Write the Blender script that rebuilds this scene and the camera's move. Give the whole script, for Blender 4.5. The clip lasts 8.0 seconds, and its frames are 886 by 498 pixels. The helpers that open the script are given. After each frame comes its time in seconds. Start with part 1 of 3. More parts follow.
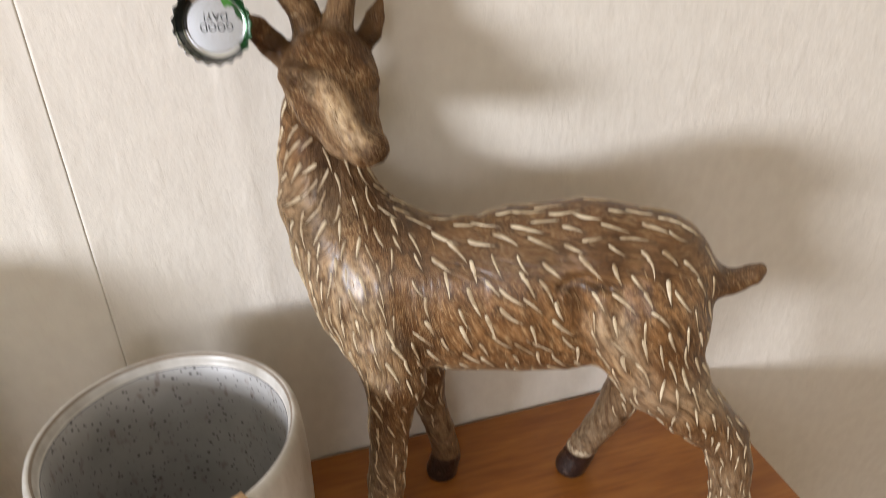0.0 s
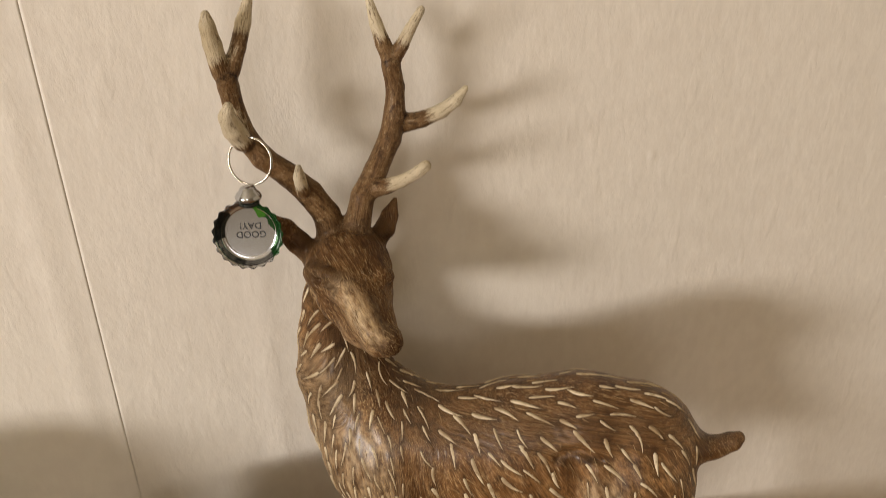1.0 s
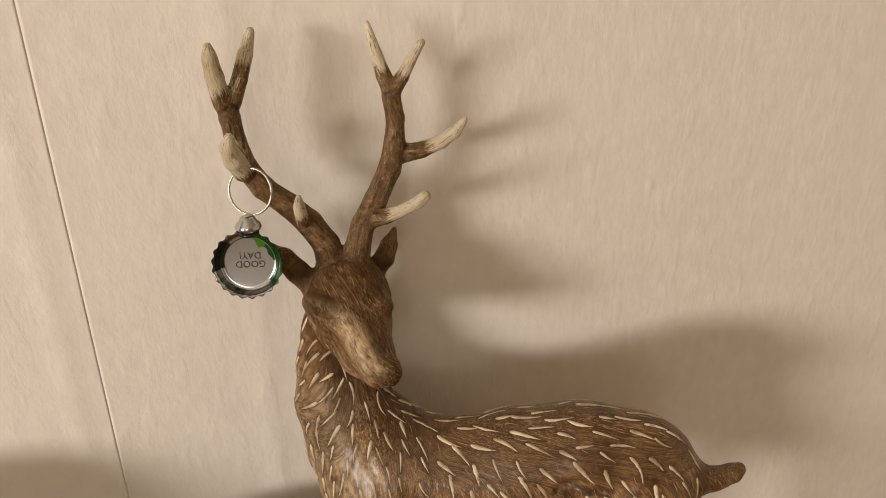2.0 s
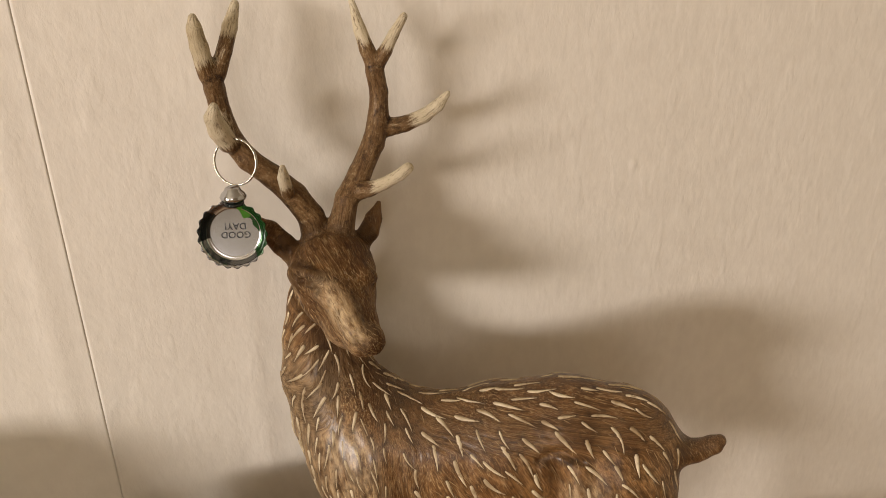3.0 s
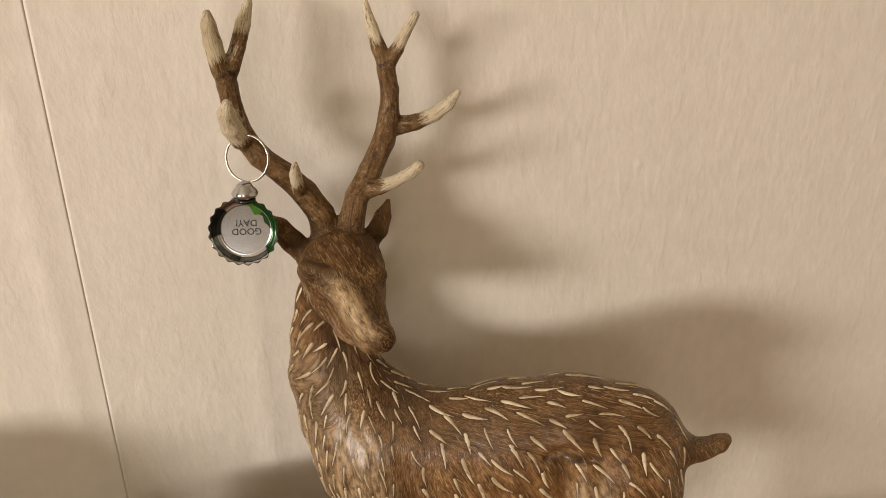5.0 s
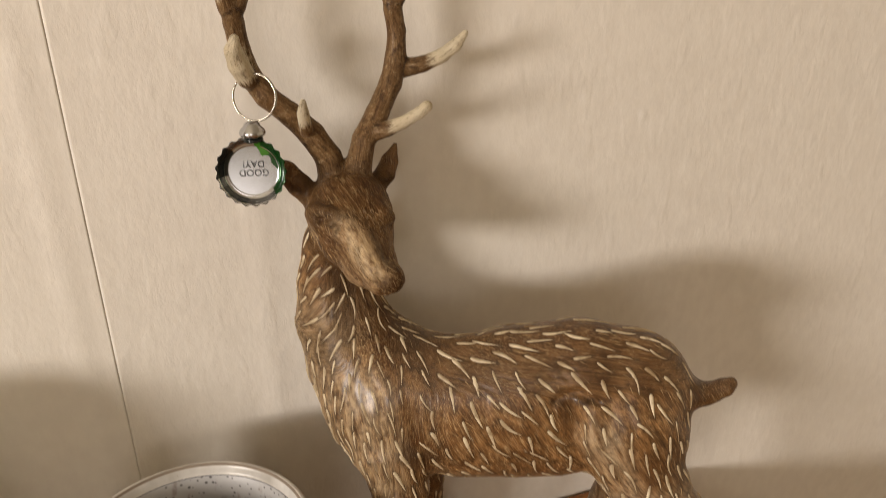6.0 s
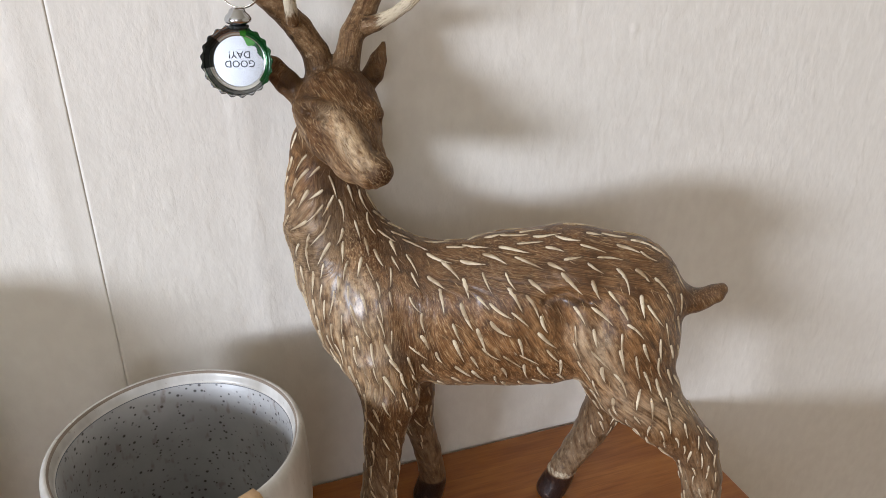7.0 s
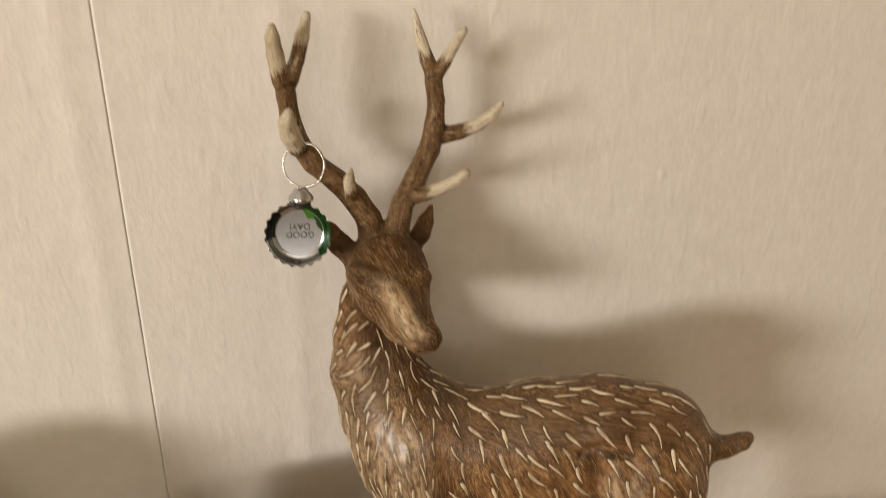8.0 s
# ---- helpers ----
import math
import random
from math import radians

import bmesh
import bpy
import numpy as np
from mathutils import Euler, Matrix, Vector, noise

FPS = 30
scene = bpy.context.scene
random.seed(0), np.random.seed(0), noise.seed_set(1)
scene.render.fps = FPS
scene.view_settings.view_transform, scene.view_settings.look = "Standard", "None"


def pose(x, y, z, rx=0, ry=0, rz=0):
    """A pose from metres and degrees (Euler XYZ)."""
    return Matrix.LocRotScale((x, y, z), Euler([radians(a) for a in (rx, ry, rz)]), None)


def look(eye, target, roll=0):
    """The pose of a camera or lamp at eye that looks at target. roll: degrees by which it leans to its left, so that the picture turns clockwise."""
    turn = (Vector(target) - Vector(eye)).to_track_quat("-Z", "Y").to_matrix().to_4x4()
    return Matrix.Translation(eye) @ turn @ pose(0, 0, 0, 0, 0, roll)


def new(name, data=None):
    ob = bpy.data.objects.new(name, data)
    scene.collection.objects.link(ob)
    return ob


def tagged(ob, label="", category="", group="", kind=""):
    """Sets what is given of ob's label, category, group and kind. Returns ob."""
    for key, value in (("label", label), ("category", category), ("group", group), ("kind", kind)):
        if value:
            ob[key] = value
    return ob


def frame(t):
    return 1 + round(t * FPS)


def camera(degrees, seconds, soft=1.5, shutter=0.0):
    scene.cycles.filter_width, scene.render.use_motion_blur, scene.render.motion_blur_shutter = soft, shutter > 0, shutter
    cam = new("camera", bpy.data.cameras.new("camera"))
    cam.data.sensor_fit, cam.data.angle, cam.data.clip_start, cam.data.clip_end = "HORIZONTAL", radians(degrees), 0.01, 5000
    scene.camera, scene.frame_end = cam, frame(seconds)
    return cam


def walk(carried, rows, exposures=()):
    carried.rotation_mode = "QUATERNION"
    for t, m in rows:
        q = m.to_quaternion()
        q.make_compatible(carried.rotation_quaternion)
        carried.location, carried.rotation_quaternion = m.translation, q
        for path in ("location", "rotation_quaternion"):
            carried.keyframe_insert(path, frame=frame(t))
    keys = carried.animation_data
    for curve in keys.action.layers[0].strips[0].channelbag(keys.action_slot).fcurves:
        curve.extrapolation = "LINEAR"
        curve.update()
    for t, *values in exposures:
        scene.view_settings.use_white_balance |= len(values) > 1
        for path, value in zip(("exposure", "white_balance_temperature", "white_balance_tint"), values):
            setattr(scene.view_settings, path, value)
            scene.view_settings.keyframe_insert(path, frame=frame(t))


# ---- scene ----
cam = camera(61.4, 8.0, soft=0.75, shutter=0.5)
METRES, EYE, TILT, LEAN, TURN = 0.255, 0.37, -31.3, 1.2, -17.13
ROWS = [
    (0.0, 0.0, 0.0, 0.0, -0.0, 0.0, -0.0),
    (0.3, -0.0108, -0.0498, 0.0866, -0.04, 1.56, -0.10),
    (0.5, -0.0155, -0.084, 0.1298, -0.42, 2.83, -0.13),
    (0.7, -0.0182, -0.1218, 0.1622, -0.55, 4.03, -0.17),
    (1.0, -0.0338, -0.1475, 0.2007, -0.83, 5.3, -0.18),
    (1.5, -0.0443, -0.145, 0.2203, -0.94, 6.59, -0.33),
    (3.0, -0.0104, -0.1632, 0.1485, -1.22, 7.5, -0.2),
    (3.5, -0.0181, -0.1654, 0.1189, -1.35, 7.66, -0.2),
    (4.0, -0.0255, -0.1853, 0.1343, -1.5, 7.79, -0.33),
    (5.5, -0.0644, -0.1544, 0.1249, -2.17, 7.58, -0.24),
    (6.0, -0.0734, -0.1511, 0.0586, -2.45, 6.63, -0.01),
    (6.2, -0.0641, -0.1539, 0.0231, -2.44, 6.24, 0.01),
    (6.5, -0.0565, -0.1341, -0.0463, -2.67, 5.87, 0.13),
    (6.8, -0.0573, -0.1188, -0.1014, -2.74, 5.86, 0.24),
    (7.0, -0.064, -0.1218, -0.104, -2.92, 5.54, 0.14),
    (7.2, -0.0719, -0.1318, -0.0824, -3.08, 5.35, 0.05),
    (7.5, -0.0992, -0.1797, 0.0069, -3.19, 5.6, -0.15),
    (7.7, -0.1225, -0.2008, 0.0636, -3.07, 6.70, -0.45),
    (8.0, -0.1584, -0.2237, 0.1286, -3.1, 8.07, -0.81),
]
EXPOSURES = [(0.0, 0.35, 6380, 11.7), (0.3, 0.25, 6230, 11.7), (0.5, 0.17, 5930, 10.7), (0.65, 0.11, 6300, 10.7), (0.8, -0.03, 7100, 12.7), (1.0, -0.15, 7680, 13.5), (1.5, -0.19, 7830, 14.5), (3.5, -0.15, 7930, 15.5), (6.2, -0.11, 7780, 14.5), (6.5, 0.09, 6700, 13.7), (6.8, 0.21, 5900, 10.7), (7.0, 0.23, 5850, 10.7), (7.5, 0.15, 5900, 10.7), (7.7, 0.09, 6000, 10.7), (7.9, -0.09, 7380, 12.5), (8.0, -0.13, 7630, 13.5)]
walk(cam, [(t, pose(0, 0, EYE, TILT, LEAN, TURN) @ pose(METRES * x, METRES * y, METRES * z, 90 + pitch, roll, yaw)) for t, x, y, z, yaw, pitch, roll in ROWS], EXPOSURES)

# ---- world and light ----
world = bpy.data.worlds.new("world")
scene.world = world
world.use_nodes = True
sky = world.node_tree.nodes.new("ShaderNodeTexSky")
sky.sky_type, sky.sun_disc, sky.sun_elevation, sky.sun_rotation = "NISHITA", False, radians(25), radians(230)
world.node_tree.links.new(sky.outputs[0], world.node_tree.nodes["Background"].inputs[0])
world.node_tree.nodes["Background"].inputs[1].default_value = 0.1


def window_light(name, m, width, height, watts, colour):
    data = bpy.data.lights.new(name, "AREA")
    data.shape, data.size, data.size_y, data.energy, data.color = "RECTANGLE", width, height, watts, colour
    ob = new(name, data)
    ob.matrix_world = m
    return ob


KEY_AT, FILL_AT = Vector((-2.42, -1.43, 0.61)), Vector((-0.98, -2.6, 0.96))
window_light("daylight_side", look(KEY_AT + Vector((-0.04, 0, 0)), KEY_AT + Vector((1, 0, 0))), 0.96, 0.40, 92.0, (0.92, 0.945, 1.0))
window_light("daylight_back", look(FILL_AT + Vector((0, -0.04, 0)), FILL_AT + Vector((0, 1, 0))), 0.70, 0.80, 8.0, (0.97, 0.95, 0.98))


# ---- materials ----
def material(name, rough=0.5, metal=0.0, coat=0.0):
    mat = bpy.data.materials.new(name)
    mat.use_nodes = True
    bsdf = mat.node_tree.nodes["Principled BSDF"]
    bsdf.inputs["Roughness"].default_value, bsdf.inputs["Metallic"].default_value = rough, metal
    bsdf.inputs["Coat Weight"].default_value = coat
    return mat, mat.node_tree, bsdf


def node(tree, kind, **inputs):
    n = tree.nodes.new("ShaderNode" + kind)
    for key, value in inputs.items():
        n.inputs[key.replace("_", " ")].default_value = value
    return n


def coords(tree, scale=(1, 1, 1), turn=(0, 0, 0), output="Object", attribute=""):
    m = node(tree, "Mapping")
    m.inputs["Scale"].default_value, m.inputs["Rotation"].default_value = scale, turn
    if attribute:
        source = tree.nodes.new("ShaderNodeAttribute")
        source.attribute_name = attribute
        tree.links.new(source.outputs["Vector"], m.inputs["Vector"])
    else:
        source = tree.nodes.new("ShaderNodeTexCoord")
        tree.links.new(source.outputs[output], m.inputs["Vector"])
    return m.outputs[0]


def noise_at(tree, where, scale, detail=4.0, rough=0.55):
    n = node(tree, "TexNoise", Scale=scale, Detail=detail, Roughness=rough)
    tree.links.new(where, n.inputs["Vector"])
    return n.outputs["Fac"]


def ramp(tree, fac, low, high, a=0.0, b=1.0):
    n = node(tree, "MapRange")
    n.inputs["From Min"].default_value, n.inputs["From Max"].default_value = low, high
    n.inputs["To Min"].default_value, n.inputs["To Max"].default_value = a, b
    tree.links.new(fac, n.inputs["Value"])
    return n.outputs[0]


def mix(tree, fac, a, b):
    n = tree.nodes.new("ShaderNodeMix")
    n.data_type = "RGBA"
    for value, socket in ((fac, n.inputs[0]), (a, n.inputs[6]), (b, n.inputs[7])):
        if isinstance(value, (int, float)):
            socket.default_value = value
        elif isinstance(value, tuple):
            socket.default_value = (*value, 1)
        else:
            tree.links.new(value, socket)
    return n.outputs[2]


def maths(tree, operation, a, b):
    n = tree.nodes.new("ShaderNodeMath")
    n.operation = operation
    for value, socket in ((a, n.inputs[0]), (b, n.inputs[1])):
        if isinstance(value, (int, float)):
            socket.default_value = value
        else:
            tree.links.new(value, socket)
    return n.outputs[0]


def attribute(tree, name):
    n = tree.nodes.new("ShaderNodeAttribute")
    n.attribute_name = name
    return n.outputs["Fac"]


def bump(tree, bsdf, height, distance, strength=1.0, before=None):
    n = node(tree, "Bump", Strength=strength, Distance=distance)
    tree.links.new(height, n.inputs["Height"])
    if before:
        tree.links.new(before, n.inputs["Normal"])
    tree.links.new(n.outputs[0], bsdf.inputs["Normal"])
    return n.outputs[0]


def plain(name, colour, rough=0.5, metal=0.0, spread=0.12, scale=30.0, relief=0.0002):
    mat, tree, bsdf = material(name, rough, metal)
    n = noise_at(tree, coords(tree), scale)
    tree.links.new(mix(tree, n, tuple(c * (1 - spread) for c in colour), tuple(min(1, c * (1 + spread)) for c in colour)), bsdf.inputs["Base Color"])
    bump(tree, bsdf, noise_at(tree, coords(tree), scale * 8), relief)
    return mat


def make_wallpaper():
    mat, tree, bsdf = material("wallpaper", 0.62)
    blot = noise_at(tree, coords(tree), 5, 3)
    c = mix(tree, blot, (0.70, 0.655, 0.585), (0.76, 0.72, 0.655))
    speck = noise_at(tree, coords(tree, (1, 1, 0.7)), 120, 3)
    c = mix(tree, ramp(tree, speck, 0.35, 0.75), c, (0.78, 0.74, 0.67))
    tree.links.new(c, bsdf.inputs["Base Color"])
    fibre = noise_at(tree, coords(tree, (1, 1, 0.50), (0, 0.16, 0)), 210, 5, 0.65)
    first = bump(tree, bsdf, fibre, 0.0007, 0.52)
    flake = ramp(tree, noise_at(tree, coords(tree, (1, 1, 0.4), (0, 0.25, 0)), 75, 2), 0.56, 0.72)
    second = bump(tree, bsdf, flake, 0.0006, 0.33, first)
    bump(tree, bsdf, noise_at(tree, coords(tree, (1, 1, 0.5)), 16, 2), 0.004, 0.26, second)
    return mat


def make_wood():
    mat, tree, bsdf = material("varnished_wood", 0.36)
    grain = noise_at(tree, coords(tree, (1.6, 14, 14)), 9, 6, 0.6)
    fine = noise_at(tree, coords(tree, (4, 110, 110)), 9, 3)
    c = mix(tree, ramp(tree, grain, 0.3, 0.72), (0.21, 0.066, 0.011), (0.38, 0.145, 0.028))
    c = mix(tree, ramp(tree, fine, 0.5, 0.75, 0, 0.5), c, (0.15, 0.042, 0.008))
    tree.links.new(c, bsdf.inputs["Base Color"])
    bump(tree, bsdf, fine, 0.00015, 0.6)
    return mat


def make_deer_paint():
    mat, tree, bsdf = material("painted_resin", 0.48)
    bsdf.inputs["Specular IOR Level"].default_value = 0.12
    bsdf.inputs["Coat Roughness"].default_value = 0.31
    gloss = attribute(tree, "gloss")
    tree.links.new(maths(tree, "MULTIPLY", gloss, 0.66), bsdf.inputs["Coat Weight"])
    fur = noise_at(tree, coords(tree, (1250, 110, 1250), attribute="fur"), 1, 5, 0.65)
    wide = noise_at(tree, coords(tree, (420, 55, 420), attribute="fur"), 1, 3)
    blot = noise_at(tree, coords(tree), 46, 4)
    cloud = noise_at(tree, coords(tree), 24, 2)
    # brown undercoat, brushed with dark and light hair lines
    c = mix(tree, ramp(tree, blot, 0.32, 0.70), (0.125, 0.051, 0.015), (0.405, 0.212, 0.084))
    c = mix(tree, ramp(tree, wide, 0.36, 0.66, 0.55, 0), c, (0.075, 0.031, 0.010))
    c = mix(tree, ramp(tree, fur, 0.36, 0.50, 0.60, 0), c, (0.034, 0.013, 0.004))
    tan = maths(tree, "MULTIPLY", attribute(tree, "tan"), ramp(tree, wide, 0.34, 0.60, 0.10, 0.95))
    c = mix(tree, tan, c, (0.60, 0.455, 0.285))
    grime = noise_at(tree, coords(tree), 170, 5, 0.65)
    c = mix(tree, ramp(tree, grime, 0.52, 0.66, 0, 0.55), c, (0.046, 0.020, 0.008))
    brushed = maths(tree, "MULTIPLY", ramp(tree, fur, 0.53, 0.66), ramp(tree, cloud, 0.40, 0.60, 0.25, 0.85))
    c = mix(tree, brushed, c, (0.56, 0.400, 0.210))
    # antlers: smooth brown bark with soft dark grain and pale worn flecks
    grain = noise_at(tree, coords(tree, (1300, 240, 1300), attribute="fur"), 1, 6, 0.72)
    bark = mix(tree, ramp(tree, wide, 0.32, 0.66), (0.135, 0.067, 0.026), (0.290, 0.172, 0.080))
    bark = mix(tree, ramp(tree, grain, 0.36, 0.54, 0.60, 0), bark, (0.045, 0.021, 0.009))
    bark = mix(tree, ramp(tree, grain, 0.55, 0.70, 0, 0.42), bark, (0.36, 0.250, 0.140))
    fleck = noise_at(tree, coords(tree), 620, 4, 0.7)
    bark = mix(tree, ramp(tree, fleck, 0.56, 0.66, 0, 0.55), bark, (0.48, 0.345, 0.195))
    bark = mix(tree, ramp(tree, fleck, 0.32, 0.42, 0.65, 0), bark, (0.032, 0.015, 0.007))
    bark = mix(tree, ramp(tree, grime, 0.56, 0.66, 0, 0.75), bark, (0.040, 0.019, 0.009))
    c = mix(tree, attribute(tree, "horn"), c, bark)
    # dark paint, with the shade of creases and far-side legs painted in
    wash_shade = maths(tree, "MULTIPLY", attribute(tree, "wash_shade"), ramp(tree, blot, 0.3, 0.7, 0.60, 1.0))
    c = mix(tree, wash_shade, c, (0.018, 0.007, 0.0022))
    fray = maths(tree, "ADD", maths(tree, "MULTIPLY", ramp(tree, wide, 0.3, 0.7, -1, 1), 0.30), maths(tree, "MULTIPLY", ramp(tree, grain, 0.3, 0.7, -1, 1), 0.46))
    edge = ramp(tree, maths(tree, "ADD", attribute(tree, "cream"), fray), 0.34, 0.86)
    pale = mix(tree, ramp(tree, blot, 0.3, 0.7), (0.46, 0.375, 0.245), (0.66, 0.58, 0.43))
    pale = mix(tree, ramp(tree, grain, 0.30, 0.46, 0.45, 0), pale, (0.20, 0.130, 0.065))
    c = mix(tree, edge, c, pale)
    chip = ramp(tree, grime, 0.58, 0.66, 0, 0.75)
    hoof = mix(tree, chip, (0.020, 0.011, 0.009), (0.10, 0.062, 0.045))
    c = mix(tree, attribute(tree, "hoof"), c, hoof)
    tree.links.new(c, bsdf.inputs["Base Color"])
    tree.links.new(ramp(tree, maths(tree, "ADD", blot, attribute(tree, "hoof")), 0.3, 0.8, 0.56, 0.32), bsdf.inputs["Roughness"])
    first = bump(tree, bsdf, wide, 0.0013, 0.6)
    second = bump(tree, bsdf, fur, 0.0007, 0.9, first)
    third = bump(tree, bsdf, grime, 0.0008, 0.55, second)
    bump(tree, bsdf, maths(tree, "MULTIPLY", grain, attribute(tree, "horn")), 0.0005, 0.8, third)
    return mat


def make_stroke_paint(name, dark, light):
    mat, tree, bsdf = material(name, 0.45)
    bsdf.inputs["Specular IOR Level"].default_value = 0.35
    n = noise_at(tree, coords(tree), 420, 3)
    c = mix(tree, ramp(tree, noise_at(tree, coords(tree), 90, 2), 0.3, 0.7), dark, light)
    c = mix(tree, ramp(tree, n, 0.55, 0.72, 0, 0.7), c, (0.20, 0.12, 0.06))
    tree.links.new(c, bsdf.inputs["Base Color"])
    bump(tree, bsdf, n, 0.0003, 0.5)
    return mat


def make_glaze_inside():
    mat, tree, bsdf = material("grey_speckled_glaze", 0.38)
    cloud = noise_at(tree, coords(tree), 26, 4)
    c = mix(tree, ramp(tree, cloud, 0.3, 0.7), (0.30, 0.298, 0.297), (0.43, 0.427, 0.425))
    for scale, size in ((210, 0.17), (360, 0.21)):
        dots = node(tree, "TexVoronoi", Scale=scale)
        tree.links.new(coords(tree), dots.inputs["Vector"])
        some = ramp(tree, dots.outputs["Color"], 0.44, 0.52)
        c = mix(tree, maths(tree, "MULTIPLY", some, ramp(tree, dots.outputs["Distance"], size * 0.6, size * 1.3, 0.92, 0)), c, (0.028, 0.022, 0.020))
    c = mix(tree, ramp(tree, noise_at(tree, coords(tree, (1, 1, 0.5)), 180, 2), 0.60, 0.72, 0, 0.5), c, (0.17, 0.115, 0.085))
    tree.links.new(c, bsdf.inputs["Base Color"])
    bump(tree, bsdf, noise_at(tree, coords(tree), 300, 2), 0.0003, 0.5)
    return mat


def make_glaze_outside():
    mat, tree, bsdf = material("cream_glaze", 0.30)
    c = mix(tree, ramp(tree, noise_at(tree, coords(tree, (1, 1, 0.4)), 45, 5), 0.32, 0.68), (0.38, 0.355, 0.315), (0.64, 0.625, 0.595))
    c = mix(tree, ramp(tree, noise_at(tree, coords(tree), 420, 2), 0.67, 0.73, 0, 0.5), c, (0.28, 0.22, 0.16))
    tree.links.new(c, bsdf.inputs["Base Color"])
    bump(tree, bsdf, noise_at(tree, coords(tree), 90, 3), 0.0004, 0.4)
    return mat


WALLPAPER, WOOD = make_wallpaper(), make_wood()
DEER = make_deer_paint()
STROKE = make_stroke_paint("cream_strokes", (0.29, 0.200, 0.108), (0.69, 0.585, 0.41))
HAIR = make_stroke_paint("tan_hairs", (0.15, 0.080, 0.032), (0.48, 0.335, 0.175))
GREY_GLAZE, CREAM_GLAZE = make_glaze_inside(), make_glaze_outside()
RIM_GLAZE = plain("bare_rim_clay", (0.22, 0.175, 0.135), 0.5, spread=0.25, scale=120)
LINE_GLAZE = plain("dark_glaze_line", (0.10, 0.105, 0.12), 0.4, spread=0.4, scale=150)
PLASTER = plain("painted_plaster", (0.33, 0.275, 0.195), 0.8, scale=3, relief=0.001)
CEILING = plain("white_ceiling_paint", (0.62, 0.57, 0.45), 0.85, scale=3, relief=0.001)
FLOOR = plain("brown_floorboards", (0.25, 0.15, 0.08), 0.45, scale=6)
FRAME = plain("white_gloss_paint", (0.78, 0.77, 0.74), 0.4, scale=8)
STEEL = plain("polished_steel", (0.50, 0.51, 0.53), 0.17, 1.0, 0.05, 200, 0.000004)
SATIN = plain("satin_steel", (0.29, 0.30, 0.315), 0.22, 1.0, 0.06, 300, 0.000003)
RING = plain("nickel_wire", (0.40, 0.37, 0.31), 0.20, 1.0, 0.1, 200, 0.00003)
INK = plain("black_lettering", (0.012, 0.012, 0.014), 0.5, spread=0.2)
SMOKE = plain("tarnished_steel", (0.16, 0.165, 0.17), 0.22, 1.0, 0.2, 200, 0.00004)
# greens, and black on one side, for reflections painted inside the bottle cap
GREEN = plain("green_reflection_paint", (0.004, 0.048, 0.008), 0.12, 0.35, 0.5, 160, 0.00005)
LIME = plain("bright_green_reflection_paint", (0.030, 0.150, 0.012), 0.16, 0.3, 0.4, 160, 0.00005)
BLACK = plain("dark_enamel_and_reflection", (0.010, 0.014, 0.013), 0.12, 0.2, 0.3, 160, 0.00005)
TAN = plain("tan_leather", (0.55, 0.36, 0.19), 0.6, spread=0.2, scale=150)
LEAF = plain("green_glaze", (0.15, 0.23, 0.05), 0.4, spread=0.3)


# ---- building helpers ----
def part(name, bm, mat, parent=None, label="", smooth=False):
    mesh = bpy.data.meshes.new(name)
    bm.to_mesh(mesh)
    bm.free()
    for m in (mat if isinstance(mat, (list, tuple)) else [mat]):
        mesh.materials.append(m)
    if smooth:
        mesh.polygons.foreach_set("use_smooth", [True] * len(mesh.polygons))
    ob = new(name, mesh)
    ob.parent = parent
    return tagged(ob, label)


def thing(name, at, label, category, kind="", turn=0.0):
    ob = new(name)
    ob.matrix_world = pose(*at, 0, 0, turn)
    return tagged(ob, label, category, kind=kind)


def box(bm, low, high, bevel=0.0, segments=2):
    made = bmesh.ops.create_cube(bm, size=1)["verts"]
    for v in made:
        v.co = Vector([(a + b) / 2 + c * (b - a) for a, b, c in zip(low, high, v.co)])
    if bevel:
        edges = {e for v in made for e in v.link_edges}
        bmesh.ops.bevel(bm, geom=list(edges), offset=bevel, segments=segments, profile=0.5, affect="EDGES")
    return bm


def boxes(*spans):
    bm = bmesh.new()
    for low, high in spans:
        box(bm, low, high)
    return bm


def lathe(profile, steps=96, wobble=None, slots=None):
    """A closed turned form; wobble(angle, k) scales the radius of ring k."""
    bm = bmesh.new()
    rings = []
    for k, (r, z) in enumerate(profile):
        ring = []
        for i in range(steps):
            a = 2 * math.pi * i / steps
            rr = r * (wobble(a, k) if wobble else 1)
            ring.append(bm.verts.new((rr * math.cos(a), rr * math.sin(a), z)))
        rings.append(ring)
    for k, (a, b) in enumerate(zip(rings, rings[1:])):
        for i in range(steps):
            j = (i + 1) % steps
            f = bm.faces.new((a[i], a[j], b[j], b[i]))
            f.material_index = slots[k] if slots else 0
    for ring, flip in ((rings[0], True), (rings[-1], False)):
        f = bm.faces.new(ring[::-1] if flip else ring)
        f.material_index = slots[0 if flip else -1] if slots else 0
    return bm


